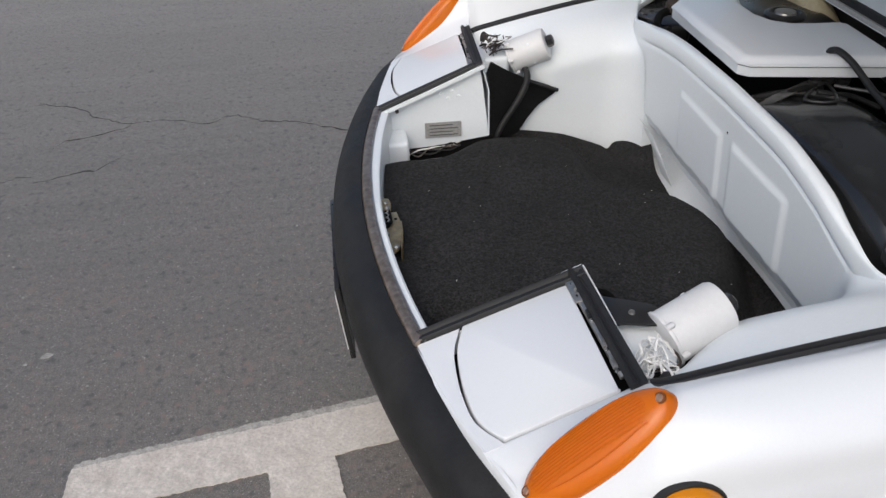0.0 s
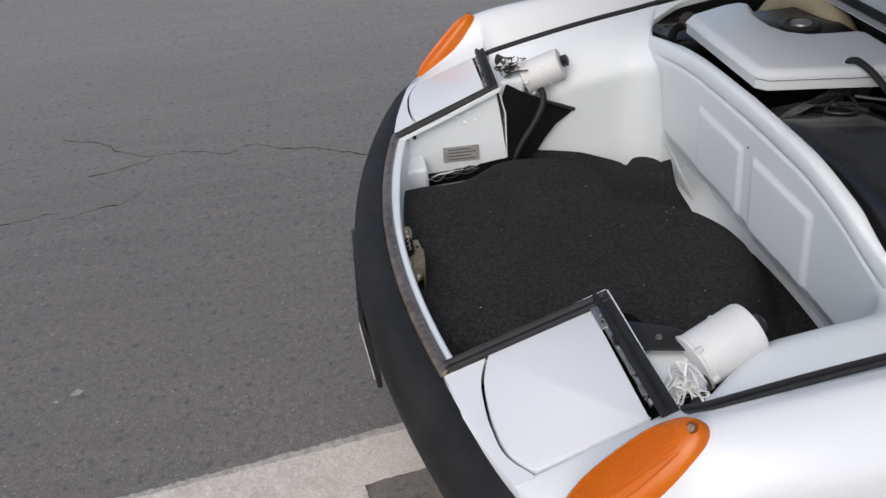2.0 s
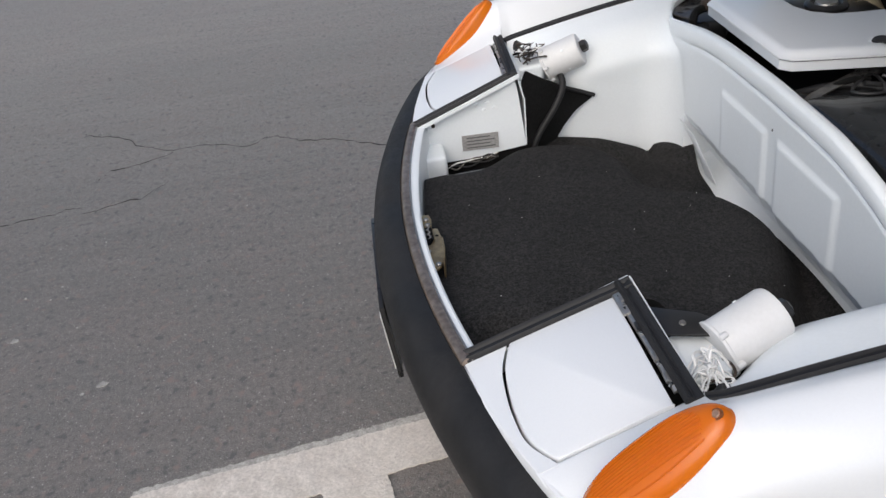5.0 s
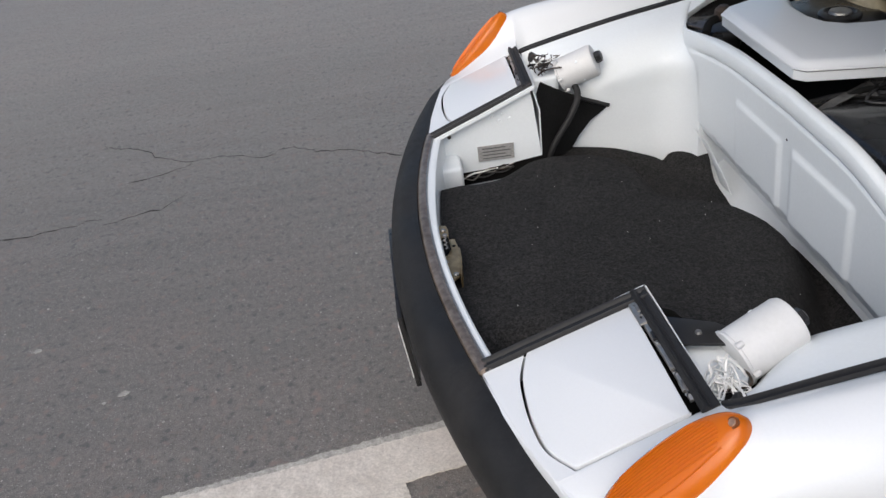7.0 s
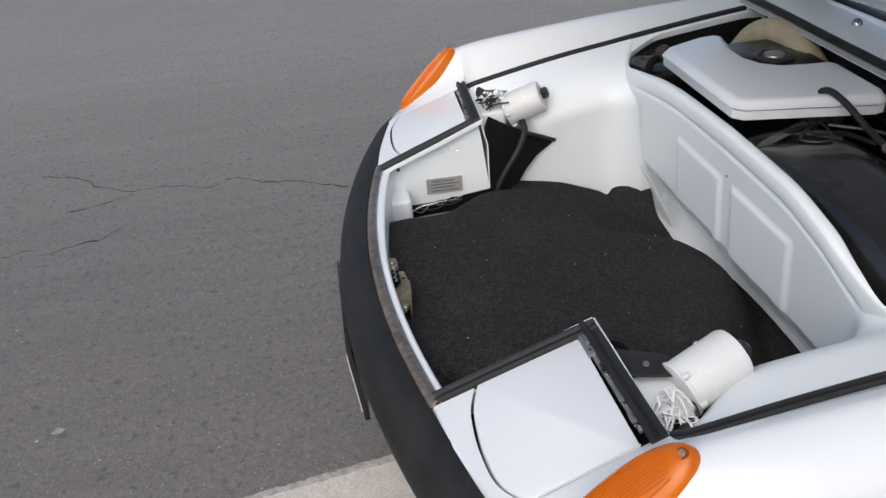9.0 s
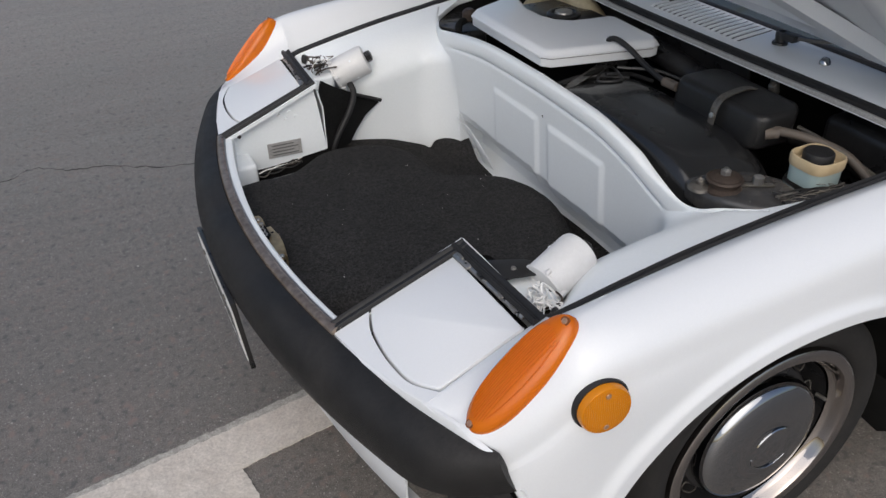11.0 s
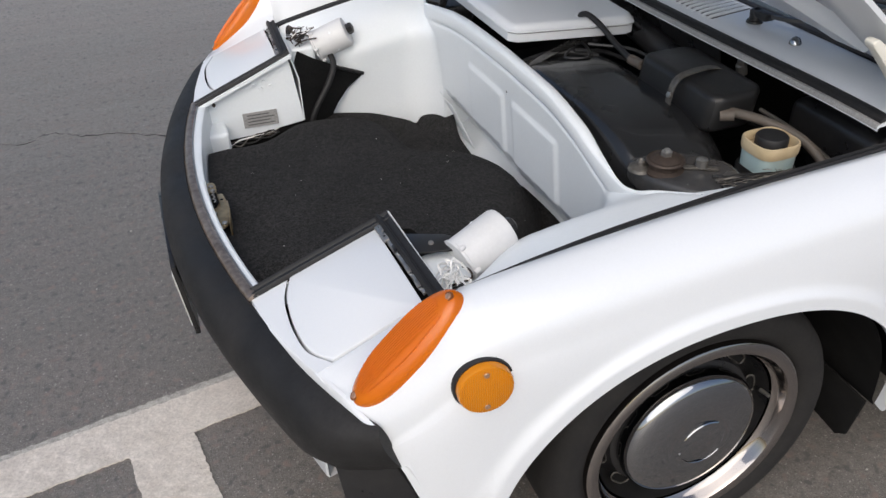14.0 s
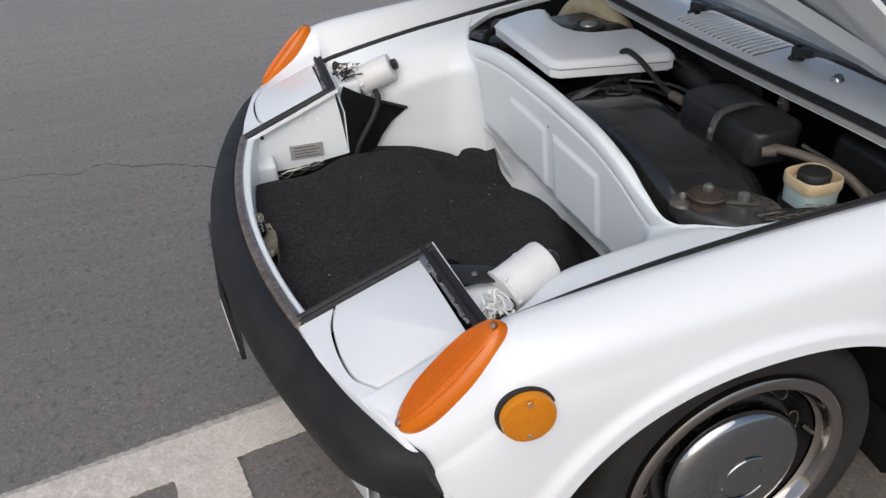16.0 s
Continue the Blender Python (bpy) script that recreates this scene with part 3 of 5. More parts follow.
def build_signal(s):
    """Oval orange lens on the sloping tip of the fender."""
    c = Vector((0.2935, 0.7295 * s, 0.622))
    u = Vector((1, 0.085 * s, 1.0)).normalized()          # along the lens
    v = Vector((0, s, -0.16)).normalized()                # across, outwards
    n = u.cross(v).normalized()
    n = n if n.z > 0 else -n
    a, b = 0.109, 0.0375
    group = group_part("turn_signal", car, "oval ribbed orange turn signal lens")
    rows = []
    for r, h in ((1.0, -0.03), (1.0, 0.0), (0.985, 0.006), (0.94, 0.011), (0.8, 0.0155), (0.6, 0.018), (0.4, 0.0195), (0.2, 0.020), (0.02, 0.020), (0.0005, 0.020)):
        ring = []
        for k in range(64):
            t = 2 * math.pi * k / 64
            ct, st = math.cos(t), math.sin(t)
            x = math.copysign(abs(ct) ** 0.88, ct) * a * r
            y = math.copysign(abs(st) ** 0.92, st) * b * r
            drop = 0.006 * max(0, y / b) ** 2
            ring.append(c + u * x + v * y + n * (h - drop))
        rows.append(ring)
    lens = part("lens", loft(rows, close_v=True), ORANGE, group)

    def surface(x, y):
        r = min(0.999, math.sqrt((x / a) ** 2 + (y / b) ** 2))
        h = interp((0, 0.2, 0.4, 0.6, 0.8, 0.94, 1.0), (0.020, 0.020, 0.0195, 0.018, 0.0155, 0.011, 0.0), r)
        return c + u * x + v * y + n * (h - 0.006 * max(0, y / b) ** 2)
    for k in range(12):
        y = -0.0285 + k * 0.0039
        half = a * 0.86 * math.sqrt(max(0, 1 - (y / b) ** 2))
        x0, x1 = -0.93 * half, half * (0.94 - 0.010 * k)
        part("lens_rib", tube([surface(x0 + (x1 - x0) * i / 14, y) + n * 0.0006 for i in range(15)], 0.0010, 5, up=n), ORANGE if k % 2 else LENSDARK, lens)
    ledge = [surface(-0.074 + 0.150 * i / 20, 0.0165 + 0.0075 * math.sin(math.pi * i / 20)) + n * 0.0004 for i in range(21)]
    part("lens_ledge", tube(ledge, 0.0013, 6, up=n), LENSDARK, lens)
    for e in (-1, 1):
        p = c + u * (e * 0.0985) + n * 0.0125
        part("screw_recess", lathe([(0.0072, -0.003), (0.0070, 0.0003), (0.004, 0.0002), (0, 0.0002)], p, n, 14), LENSHOLE, lens)
        part("screw", lathe([(0.005, -0.004), (0.0048, 0.0005), (0.0036, 0.0018), (0.001, 0.0012), (0, 0.001)], p, n, 12), SCREW, group)


for s in (-1, 1):
    build_signal(s)


def build_marker(s):
    c = Vector((0.373, 0.812 * s, 0.600))
    ax = Vector((-0.10, s, 0.05)).normalized()
    g = group_part("side_marker", car, "round amber side marker lamp with black base")
    part("base", lathe([(0.0435, -0.03), (0.0435, -0.003), (0.042, 0.0), (0.02, 0.001), (0, 0.001)], c, ax, 40), RUBBER, g)
    lens = part("lens", lathe([(0.0392, -0.002), (0.0392, 0.008), (0.0375, 0.0115), (0.028, 0.0135), (0.012, 0.0145), (0, 0.0145)], c, ax, 48), AMBER, g)
    side = ax.cross(Vector((0, 0, 1))).normalized()
    up = side.cross(ax).normalized()
    if up.z < 0:
        up = -up
    for k in range(-11, 12):
        x = k * 0.0031
        half = math.sqrt(max(0, 0.037 ** 2 - x * x)) * 0.95
        part("lens_rib", tube([c + side * x + up * (half * t) + ax * (0.0146 - 0.0025 * ((x * x + (half * t) ** 2) / 0.038 ** 2) ** 1.5) for t in (-1, -0.6, -0.2, 0.2, 0.6, 1)], 0.00042, 5, up=ax), AMBERDARK, lens)
    for e in (-1, 1):
        part("screw_recess", lathe([(0.0062, -0.003), (0.0060, 0.0014), (0.004, 0.0012), (0, 0.0012)], c + up * (0.027 * e) + ax * 0.0122, ax, 14), AMBERDARK, lens)
        part("screw", lathe([(0.0045, -0.003), (0.0044, 0.001), (0.0032, 0.002), (0, 0.001)], c + up * (0.027 * e) + ax * 0.0128, ax, 12), SCREW, g)


for s in (-1, 1):
    build_marker(s)


# ---- bumper ----
def bumper_frame(y):
    x = top_edge_x(y)
    n = Vector((-1, 0.57 * y, 0)).normalized()
    return Vector((x, y, 0)), n


def build_bumper():
    ys = [-0.772 + 1.544 * k / 120 for k in range(121)]
    prof = [(-0.004, 0.500), (-0.004, 0.530), (0.002, 0.5355), (0.018, 0.535), (0.036, 0.528), (0.052, 0.513), (0.061, 0.492), (0.064, 0.472), (0.062, 0.450), (0.056, 0.430),
            (0.045, 0.412), (0.030, 0.399), (0.012, 0.393), (0.010, 0.42)]
    rows = []
    for y in ys:
        o, n = bumper_frame(y)
        end = max(0.0, (abs(y) - 0.65) / 0.122)
        n = n.lerp(Vector((-0.35, math.copysign(0.94, y), 0)), 0.75 * end).normalized()
        slant = 0.026 * max(0, end - 0.55) / 0.45
        rows.append([o + n * (d * (1 - 0.62 * end ** 2)) + Vector((slant * (0.535 - z) / 0.1, 0, z + 0.003 * end + 0.062 * end * (0.535 - z) / 0.17)) for d, z in prof])
    bm = loft(rows)
    for r in (0, -1):
        bm.faces.new([bm.verts.new(p) for p in rows[r]])
    bmesh.ops.remove_doubles(bm, verts=bm.verts, dist=1e-6)
    bumper = part("bumper", bm, BUMPER, car, "matte black rubber-covered front bumper")
    # weathered metal strip on its upper edge and the white sill behind
    strip = [bumper_frame(-0.418 + 0.836 * k / 60)[0] + Vector((0.0105, 0, 0.536)) for k in range(61)]
    part("trim_strip", sweep(strip, [(-0.0115, -0.006), (0.009, -0.006), (0.009, 0.001), (0.006, 0.005), (0.0, 0.0065), (-0.006, 0.005), (-0.010, 0.001)]), STRIP, bumper, "weathered brownish metal trim strip")
    cord = [p + Vector((0.0085, 0, 0.003)) for p in strip]
    part("trim_cord", tube(cord, 0.0022, 6), STEEL, bumper)
    rows = []
    for d, z, far in ((0.018, 0.537, 0), (0.030, 0.5370, 0.8), (0.0335, 0.534, 1), (0.035, 0.524, 1), (0.037, 0.40, 1), (0.038, 0.34, 1)):
        row = [bumper_frame(-0.43 + 0.86 * k / 50)[0] for k in range(51)]
        rows.append([p + Vector((d + 0.004 * far * min(1, max(0, p.y / 0.18)), 0, z)) for p in row])
    part("front_sill", shell(rows, (-0.003, 0, -0.003)), INNER, car, "white painted lip at the front of the trunk")
    # rolled front edge of the body above the bumper
    for s in (-1, 1):
        lip = []
        for k in range(41):
            y = 0.416 + 0.352 * k / 40
            x = nose_x(y)
            z = lid_z(x) if y < 0.655 else interp((0.655, 0.70, 0.74, 0.768), (lid_z(nose_x(0.655)), 0.553, 0.545, 0.538), y)
            lip.append([Vector((x + 0.004, y * s, z)), Vector((x - 0.001, y * s, z - 0.0015)), Vector((x - 0.004, y * s, 0.6 * z + 0.4 * 0.530)), Vector((x - 0.003, y * s, 0.528))])
        part("body_edge", loft(lip), PAINT, car)
    # lower apron below the bumper
    rows = []
    ays = [-0.555 + 1.11 * k / 50 for k in range(51)]
    for d, z in ((0.015, 0.400), (0.017, 0.33), (0.018, 0.25), (0.018, 0.207), (0.014, 0.200), (-0.01, 0.198)):
        rows.append([bumper_frame(y)[0] + bumper_frame(y)[1] * (d - 0.056 + 0.035 * y * y) + Vector((0, 0, z)) for y in ays])
    part("apron", shell(rows, (0.004, 0, 0)), PAINT, car, "white painted front apron under the bumper")
    for s in (-1, 1):
        # black end piece below the bumper corner
        o = [(0.17, 0.745, 0.47), (0.235, 0.778, 0.50), (0.285, 0.795, 0.36), (0.30, 0.80, 0.315), (0.21, 0.772, 0.315), (0.18, 0.755, 0.36)]
        part("bumper_end", slab([(x, (y - 0.012) * s, z) for x, y, z in o], (0.012, -0.03 * s, 0), bevel=0.003), BLACK, car, "black end piece below the bumper corner")
        e = [(0.266, 0.789, 0.466), (0.272, 0.791, 0.455), (0.288, 0.796, 0.404), (0.303, 0.800, 0.354), (0.312, 0.803, 0.330)]
        part("edge_moulding", tube(spline([(x, (y - 0.002) * s, z) for x, y, z in e], 5), 0.0055, 8), PAINT, fenders[s])
    # number plate with its frame, bars in place of characters
    pl = group_part("number_plate", bumper, "white number plate in a black frame on the bumper")
    a, b = Vector((0.004, 0, 0.452)), Vector((0.016, 0, 0.306))
    d = (b - a).normalized()
    nrm = Vector((d.z, 0, -d.x))
    nrm = nrm if nrm.x < 0 else -nrm
    quad = lambda y0, y1, t0, t1, h: [a + d * t0 + Vector((0, y0, 0)) + nrm * h, a + d * t0 + Vector((0, y1, 0)) + nrm * h, a + d * t1 + Vector((0, y1, 0)) + nrm * h, a + d * t1 + Vector((0, y0, 0)) + nrm * h]
    part("plate_frame", slab(quad(-0.157, 0.157, -0.006, 0.166, -0.004), nrm * 0.010, bevel=0.0015), BLACK, pl)
    part("plate", slab(quad(-0.1585, 0.1585, 0.010, 0.140, 0.0062), nrm * 0.0016), PLATEWHITE, pl)
    for k in range(6):
        y = -0.105 + 0.042 * k
        part("plate_bar", slab(quad(y - 0.012, y + 0.012, 0.045, 0.115, 0.0079), nrm * 0.0008), LABELINK, pl)
    for y in (-0.09, 0.09):
        part("plate_bolt", lathe([(0.007, 0), (0.006, 0.005), (0, 0.006)], a + d * 0.02 + Vector((0, y, 0)) + nrm * 0.0060, nrm, 10), OLDSTEEL, pl)


build_bumper()


# ---- wheels ----
def build_wheel(s, wx=WX):
    w = group_part("wheel", car, "steel wheel with chrome trim ring and dished chrome hub cap")
    c = (wx, 0.010 * s, WZ)
    ax = (0, s, 0)
    part("tyre", lathe([(0.19, 0.60), (0.25, 0.595), (0.275, 0.605), (0.281, 0.63), (0.2825, 0.68), (0.281, 0.735), (0.276, 0.753), (0.266, 0.766), (0.25, 0.772), (0.228, 0.768), (0.212, 0.757), (0.205, 0.745)], c, ax, 96), TYRE, w, "black tyre")
    part("trim_ring", lathe([(0.206, 0.745), (0.2125, 0.757), (0.2115, 0.768), (0.206, 0.772), (0.197, 0.7715), (0.190, 0.769), (0.1865, 0.763), (0.1845, 0.752), (0.181, 0.746), (0.176, 0.742), (0.173, 0.726), (0.170, 0.700)], c, ax, 96), TRIMCHROME, w, "bright chrome trim ring")
    part("rim", lathe([(0.172, 0.74), (0.168, 0.70), (0.160, 0.69), (0.150, 0.70), (0.140, 0.722), (0.128, 0.727), (0.0, 0.727)], c, ax, 64), BLACK, w, "black painted steel rim")
    cap = part("hub_cap", lathe([(0.131, 0.728), (0.1325, 0.740), (0.1318, 0.748), (0.1290, 0.755), (0.1245, 0.7605), (0.118, 0.7640), (0.105, 0.7678), (0.08, 0.7712), (0.053, 0.7735), (0.050, 0.7725), (0.046, 0.773), (0.02, 0.7755), (0, 0.776)], c, ax, 80), CHROME, w, "polished chrome hub cap with a round emblem")
    for a0, a1, rr in ((60, 150, 0.046), (190, 320, 0.047)):
        part("emblem", tube([Vector((wx + 0.012 + rr * math.cos(t), 0.7845 * s, WZ - 0.004 + rr * math.sin(t))) for t in [radians(a0 + (a1 - a0) * k / 16) for k in range(17)]],
                            0.0032 if a0 == 60 else 0.0015, 6, up=(0, 1, 0), flat=0.6), CHROME, cap)
    for k in range(10):
        t = 2 * math.pi * (k + 0.3) / 10
        u, v = Vector((math.cos(t), 0, math.sin(t))), Vector((-math.sin(t), 0, math.cos(t)))
        m = Vector((wx, 0.718 * s, WZ)) + u * 0.151
        o = [m - v * 0.021 - u * 0.006, m + v * 0.021 - u * 0.006, m + v * 0.016 + u * 0.010, m - v * 0.016 + u * 0.010]
        slot = part("rim_slot", slab(o, (0, 0.003 * s, 0), bevel=0.001), DARK, w)
        lip = spline([p + Vector((0, 0.004 * s, 0)) for p in o], 4, closed=True)
        part("slot_lip", tube(lip + [lip[0]], 0.0016, 6), OLDSTEEL, slot)
    part("valve", lathe([(0.004, 0), (0.0035, 0.02), (0, 0.021)], (wx + 0.165, 0.735 * s, WZ + 0.02), (0.2, s, 0), 8), STEEL, w)


for s in (-1, 1):
    build_wheel(s)


def build_wheel_well(s):
    rows = []
    for y in (0.80, 0.74, 0.66, 0.60):
        r = [(0.773 - 0.383 * math.cos(math.pi * k / 24), y * s, 0.25 + 0.345 * math.sin(math.pi * k / 24) ** (0.9)) for k in range(25)]
        rows.append([(0.40, y * s, 0.16)] + r + [(1.165, y * s, 0.235)])
    part("wheel_well", shell(rows, (0, 0, 0.004)), DARK, car, "dark wheel arch liner")
    part("wheel_well", slab([(0.40, 0.60 * s, 0.16), (1.17, 0.60 * s, 0.16), (1.17, 0.60 * s, 0.60), (0.40, 0.60 * s, 0.60)], (0, 0.004 * s, 0)), DARK, car)
    # flap widened inward; its dark sheet stands in for shade behind the tyre
    flap = [(1.140, 0.800, 0.252), (1.142, 0.605, 0.262), (1.142, 0.605, 0.150), (1.142, 0.762, 0.128), (1.140, 0.785, 0.150)]
    part("mud_flap", slab([(x, y * s, z) for x, y, z in flap], (0.006, 0, 0), bevel=0.002), DARK, car)


for s in (-1, 1):
    build_wheel_well(s)


# ---- trunk ----
def wall_section(x):
    """Inner side of the trunk from the seal down to the floor (y for one side, z)."""
    y, z = gap_line(x)
    y = -y - 0.019
    w = min(1.0, max(0.0, (x - 0.38) / 0.195))
    w = w * w * (3 - 2 * w)
    e, drop = 0.022 + 0.108 * w, 0.032 + 0.004 * w
    a, b = (y - e - 0.012, z - drop - 0.055), (0.506, 0.42)
    mid = [(a[0] + (b[0] - a[0]) * t, a[1] + (b[1] - a[1]) * t) for t in (0.35, 0.7)]
    return [(y, z - 0.004), (y - 0.3 * e, z - 0.004 - 0.30 * drop), (y - 0.62 * e, z - 0.78 * drop), (y - 0.88 * e, z - drop - 0.016), a, *mid, b, (0.501, 0.36), (0.50, 0.305)]


def build_trunk():
    XB, R = 0.772, 0.085         # bulkhead face and radius of the corner into it
    ease = lambda u: min(1, max(0, u)) ** 2 * (3 - 2 * min(1, max(0, u)))
    front = [0.392 + (XB - R - 0.392) * i / 18 for i in range(18)] + [XB - R + R * math.sin(math.pi / 2 * i / 14) for i in range(15)]
    for s in (-1, 1):
        rows = []
        for x in front:
            turn = R - math.sqrt(max(0, R * R - max(0, x - XB + R) ** 2))
            row = []
            for _, y, z in [tuple(p) for p in spline([(0, y, z) for y, z in wall_section(x)], 5)]:
                k = ease((0.660 - z) / 0.07)
                lean = (-0.0045 + 0.014 * min(1, max(0, (0.60 - z) / 0.14))) * k
                row.append(Vector((x + lean * (turn / R) ** 2, (y - turn * k) * s, z)))
            rows.append(row)
        part("trunk_wall", shell(rows, (0, 0.003 * s, 0)), INNER, car, "white curved inner wall of the front trunk", smooth=70)
        ends = [p for p in rows[-1] if p.z < 0.475]
        part("corner_return", shell([ends, [Vector((0.862, p.y, p.z)) for p in ends]], (0, 0.002 * s, 0)), INNER, car)
        rows = []
        for x in (0.7705, 0.78, 0.79, 0.80, 0.81, 0.82, 0.832):
            edge = 0.503 + 0.16 * max(0, (x - 0.772) / 0.075) ** (2 / 3)
            rows.append([Vector((x, max(y, edge) * s, z)) for _, y, z in [tuple(p) for p in spline([(0, y, z) for y, z in wall_section(x)], 5)]])
        part("trunk_wall", shell(rows, (0, 0.003 * s, 0)), INNER, car, smooth=60)
    part("trunk_floor", box((0.20, -0.50, 0.30), (0.90, 0.50, 0.31), 0.002), INNER, car)

    # bulkhead with a rolled top edge and two pressed panels
    def top(y):
        if y > 0:
            return interp((0, 0.20, 0.30, 0.40, 0.47, 0.53, 0.58, 0.66), (0.712, 0.708, 0.700, 0.685, 0.673, 0.664, 0.664, 0.686), y)
        return interp((0, 0.20, 0.33, 0.42, 0.49, 0.52, 0.56, 0.61, 0.66), (0.712, 0.706, 0.684, 0.655, 0.639, 0.642, 0.659, 0.676, 0.691), -y)

    def back(y):
        return 0.772 + 0.075 * max(0, (abs(y) - 0.50) / 0.16) ** 1.5
    def foot(y):
        return 0.460 + 0.002 * math.sin(23 * y) + 0.004 * noise.noise((y * 38, 2.0, 0)) + (0.005 if 0.02 < y < 0.19 else 0)
    def press(y, z):
        """Depth of the two pressed panels."""
        out = 0.0
        for y0, y1, zt in ((0.004, 0.205, 0.607), (-0.253, -0.042, 0.607)):
            e = min((y - y0) / 0.014 + 0.5, (y1 - y) / 0.014 + 0.5, (zt - z) / 0.012 + 0.5)
            e = min(1.0, max(0.0, e))
            out = max(out, e * e * (3 - 2 * e))
        return 0.005 * out
    rows = []
    ys = [-0.632 + 1.264 * k / 200 for k in range(201)]
    for dx, dz in ((0.012, -0.010), (0.008, -0.001), (0.004, 0.0008), (-0.004, 0.0), (-0.0085, -0.0030), (-0.0103, -0.007), (-0.0108, -0.028), (-0.0080, -0.035), (-0.0012, -0.042), (-0.005, -0.046)):
        rows.append([Vector((back(y) - 0.004 + (dx + 0.004) * (1 - 0.8 * min(1, max(0, (abs(y) - 0.36) / 0.12))), y, top(y) + dz)) for y in ys])
    for k in range(1, 37):
        row = []
        for y in ys:
            z0 = top(y) - 0.046
            z = z0 + (foot(y) - z0) * k / 36
            row.append(Vector((back(y) - 0.005 + 0.014 * k / 36 - press(y, z), y, z)))
        rows.append(row)
    rows.append([p + Vector((0.002, 0, -0.003)) for p in rows[-1]])
    rows.append([p + Vector((0.013, 0, -0.026)) for p in rows[-1]])
    rows.append([p + Vector((0.05, 0, 0.0)) for p in rows[-1]])
    bulk = part("bulkhead", shell(rows, (0.003, 0, 0)), INNER, car, "white painted bulkhead with pressed panels", smooth=50)
    part("bulkhead_foot", box((0.862, -0.56, 0.305), (0.868, 0.56, 0.47), 0.002), INNER, bulk)
    for s in (-1, 1):
        part("bulkhead_foot", box((0.79, min(0.497 * s, 0.503 * s), 0.305), (0.866, max(0.497 * s, 0.503 * s), 0.46), 0.002), INNER, bulk)
    lip = [(0.769, 0.421, 0.447), (0.774, 0.345, 0.437), (0.788, 0.290, 0.392), (0.800, 0.250, 0.345), (0.800, 0.318, 0.342), (0.792, 0.362, 0.390), (0.778, 0.400, 0.425)]
    part("corner_lip", slab(lip, (0.003, 0, -0.002), bevel=0.0008), INNER, bulk)
    part("drain_hole", lathe([(0.0028, 0), (0.0, 0.0006)], (0.7625, -0.031, 0.628), (-1, 0, 0.0), 10), DARK, bulk)
    ledge = [(0.740, 0.318), (0.795, 0.328), (0.830, 0.336), (0.850, 0.350), (0.860, 0.39), (0.863, 0.47)]
    part("floor_ledge", shell([[Vector((x, -0.50 + 0.05 * k, z)) for k in range(21)] for x, z in ledge], (0.003, 0, -0.003)), INNER, bulk)

    # carpet draped over the spare wheel
    def ch(x, y):
        r, th = math.hypot(x - 0.38, y), math.degrees(math.atan2(y, x - 0.38))
        edge = 0.425 - 0.138 * math.exp(-((th - 33) / 25) ** 2) - 0.085 * math.exp(-((abs(th) - 114) / 20) ** 2)
        plateau = 0.478 - 0.03 * max(0, x - 0.15)
        low = 0.340 + 0.008 * math.sin(9 * y) + 0.036 * min(1, max(0, (0.44 - x) / 0.08))
        k = 1 / (1 + math.exp((r - edge) / 0.017))
        z = low + (plateau - low) * k
        z += 0.006 * math.sin(7 * x + 4 * y) + 0.004 * noise.noise((x * 9, y * 9, 0)) + 0.0015 * noise.noise((x * 40, y * 40, 3))
        side = 0.497 - (R - math.sqrt(max(0, R * R - min(R, max(0, x - XB + R)) ** 2)))
        if x > 0.40 and y > side - 0.11:
            # far edge climbing the side wall, with a notch before the corner flap
            e = min(1, (y - side + 0.11) / 0.10) * min(1, (x - 0.40) / 0.06)
            rim = interp((0.40, 0.58, 0.66, 0.70, 0.718, 0.735, 0.77, 0.83), (0.425, 0.392, 0.362, 0.344, 0.333, 0.352, 0.366, 0.376), x)
            z += (rim - z) * e * e * (3 - 2 * e)
        if x > 0.775:
            z = max(z, interp([q[0] for q in ledge], [q[1] for q in ledge], min(x, 0.85)) + 0.010)
        return z
    rows = []
    nx, ny = 90, 120
    for i in range(nx + 1):
        u = i / nx
        row = []
        for j in range(ny + 1):
            v = j / ny * 2 - 1
            y = v * 0.488
            x0 = top_edge_x(y) + 0.039 + 0.003 * min(1, max(0, y / 0.18))
            if abs(y) > 0.40:
                x0 = top_edge_x(0.40) + 0.028 + (abs(y) - 0.40) * 2.8
            x1 = interp((-0.48, -0.3, -0.14, 0.0, 0.10, 0.20, 0.33, 0.42, 0.48), (0.80, 0.835, 0.838, 0.834, 0.806, 0.780, 0.790, 0.808, 0.82), y)
            x = x0 + (x1 - x0) * u
            row.append(Vector((x, y, ch(x, y))))
        rows.append(row)
    bm = shell(rows, (0, 0, -0.008))
    ob = new("trunk_carpet", finish(bm, "trunk_carpet", CARPET, 60))
    tagged(ob, "black felt carpet lying loose and rucked in the trunk", "carpet")
    bm = bmesh.new()
    rng = random.Random(4)
    for _ in range(26):
        x, y = rng.uniform(0.18, 0.72), rng.uniform(-0.38, 0.40)
        r = rng.uniform(0.0006, 0.0013)
        lathe([(r, 0), (0, r)], (x, y, ch(x, y) + 0.001), (0, 0, 1), 5, bm)
    tagged(new("lint", finish(bm, "lint", WIRE)), "pale specks of lint scattered on the carpet", "lint", kind="stuff")


build_trunk()


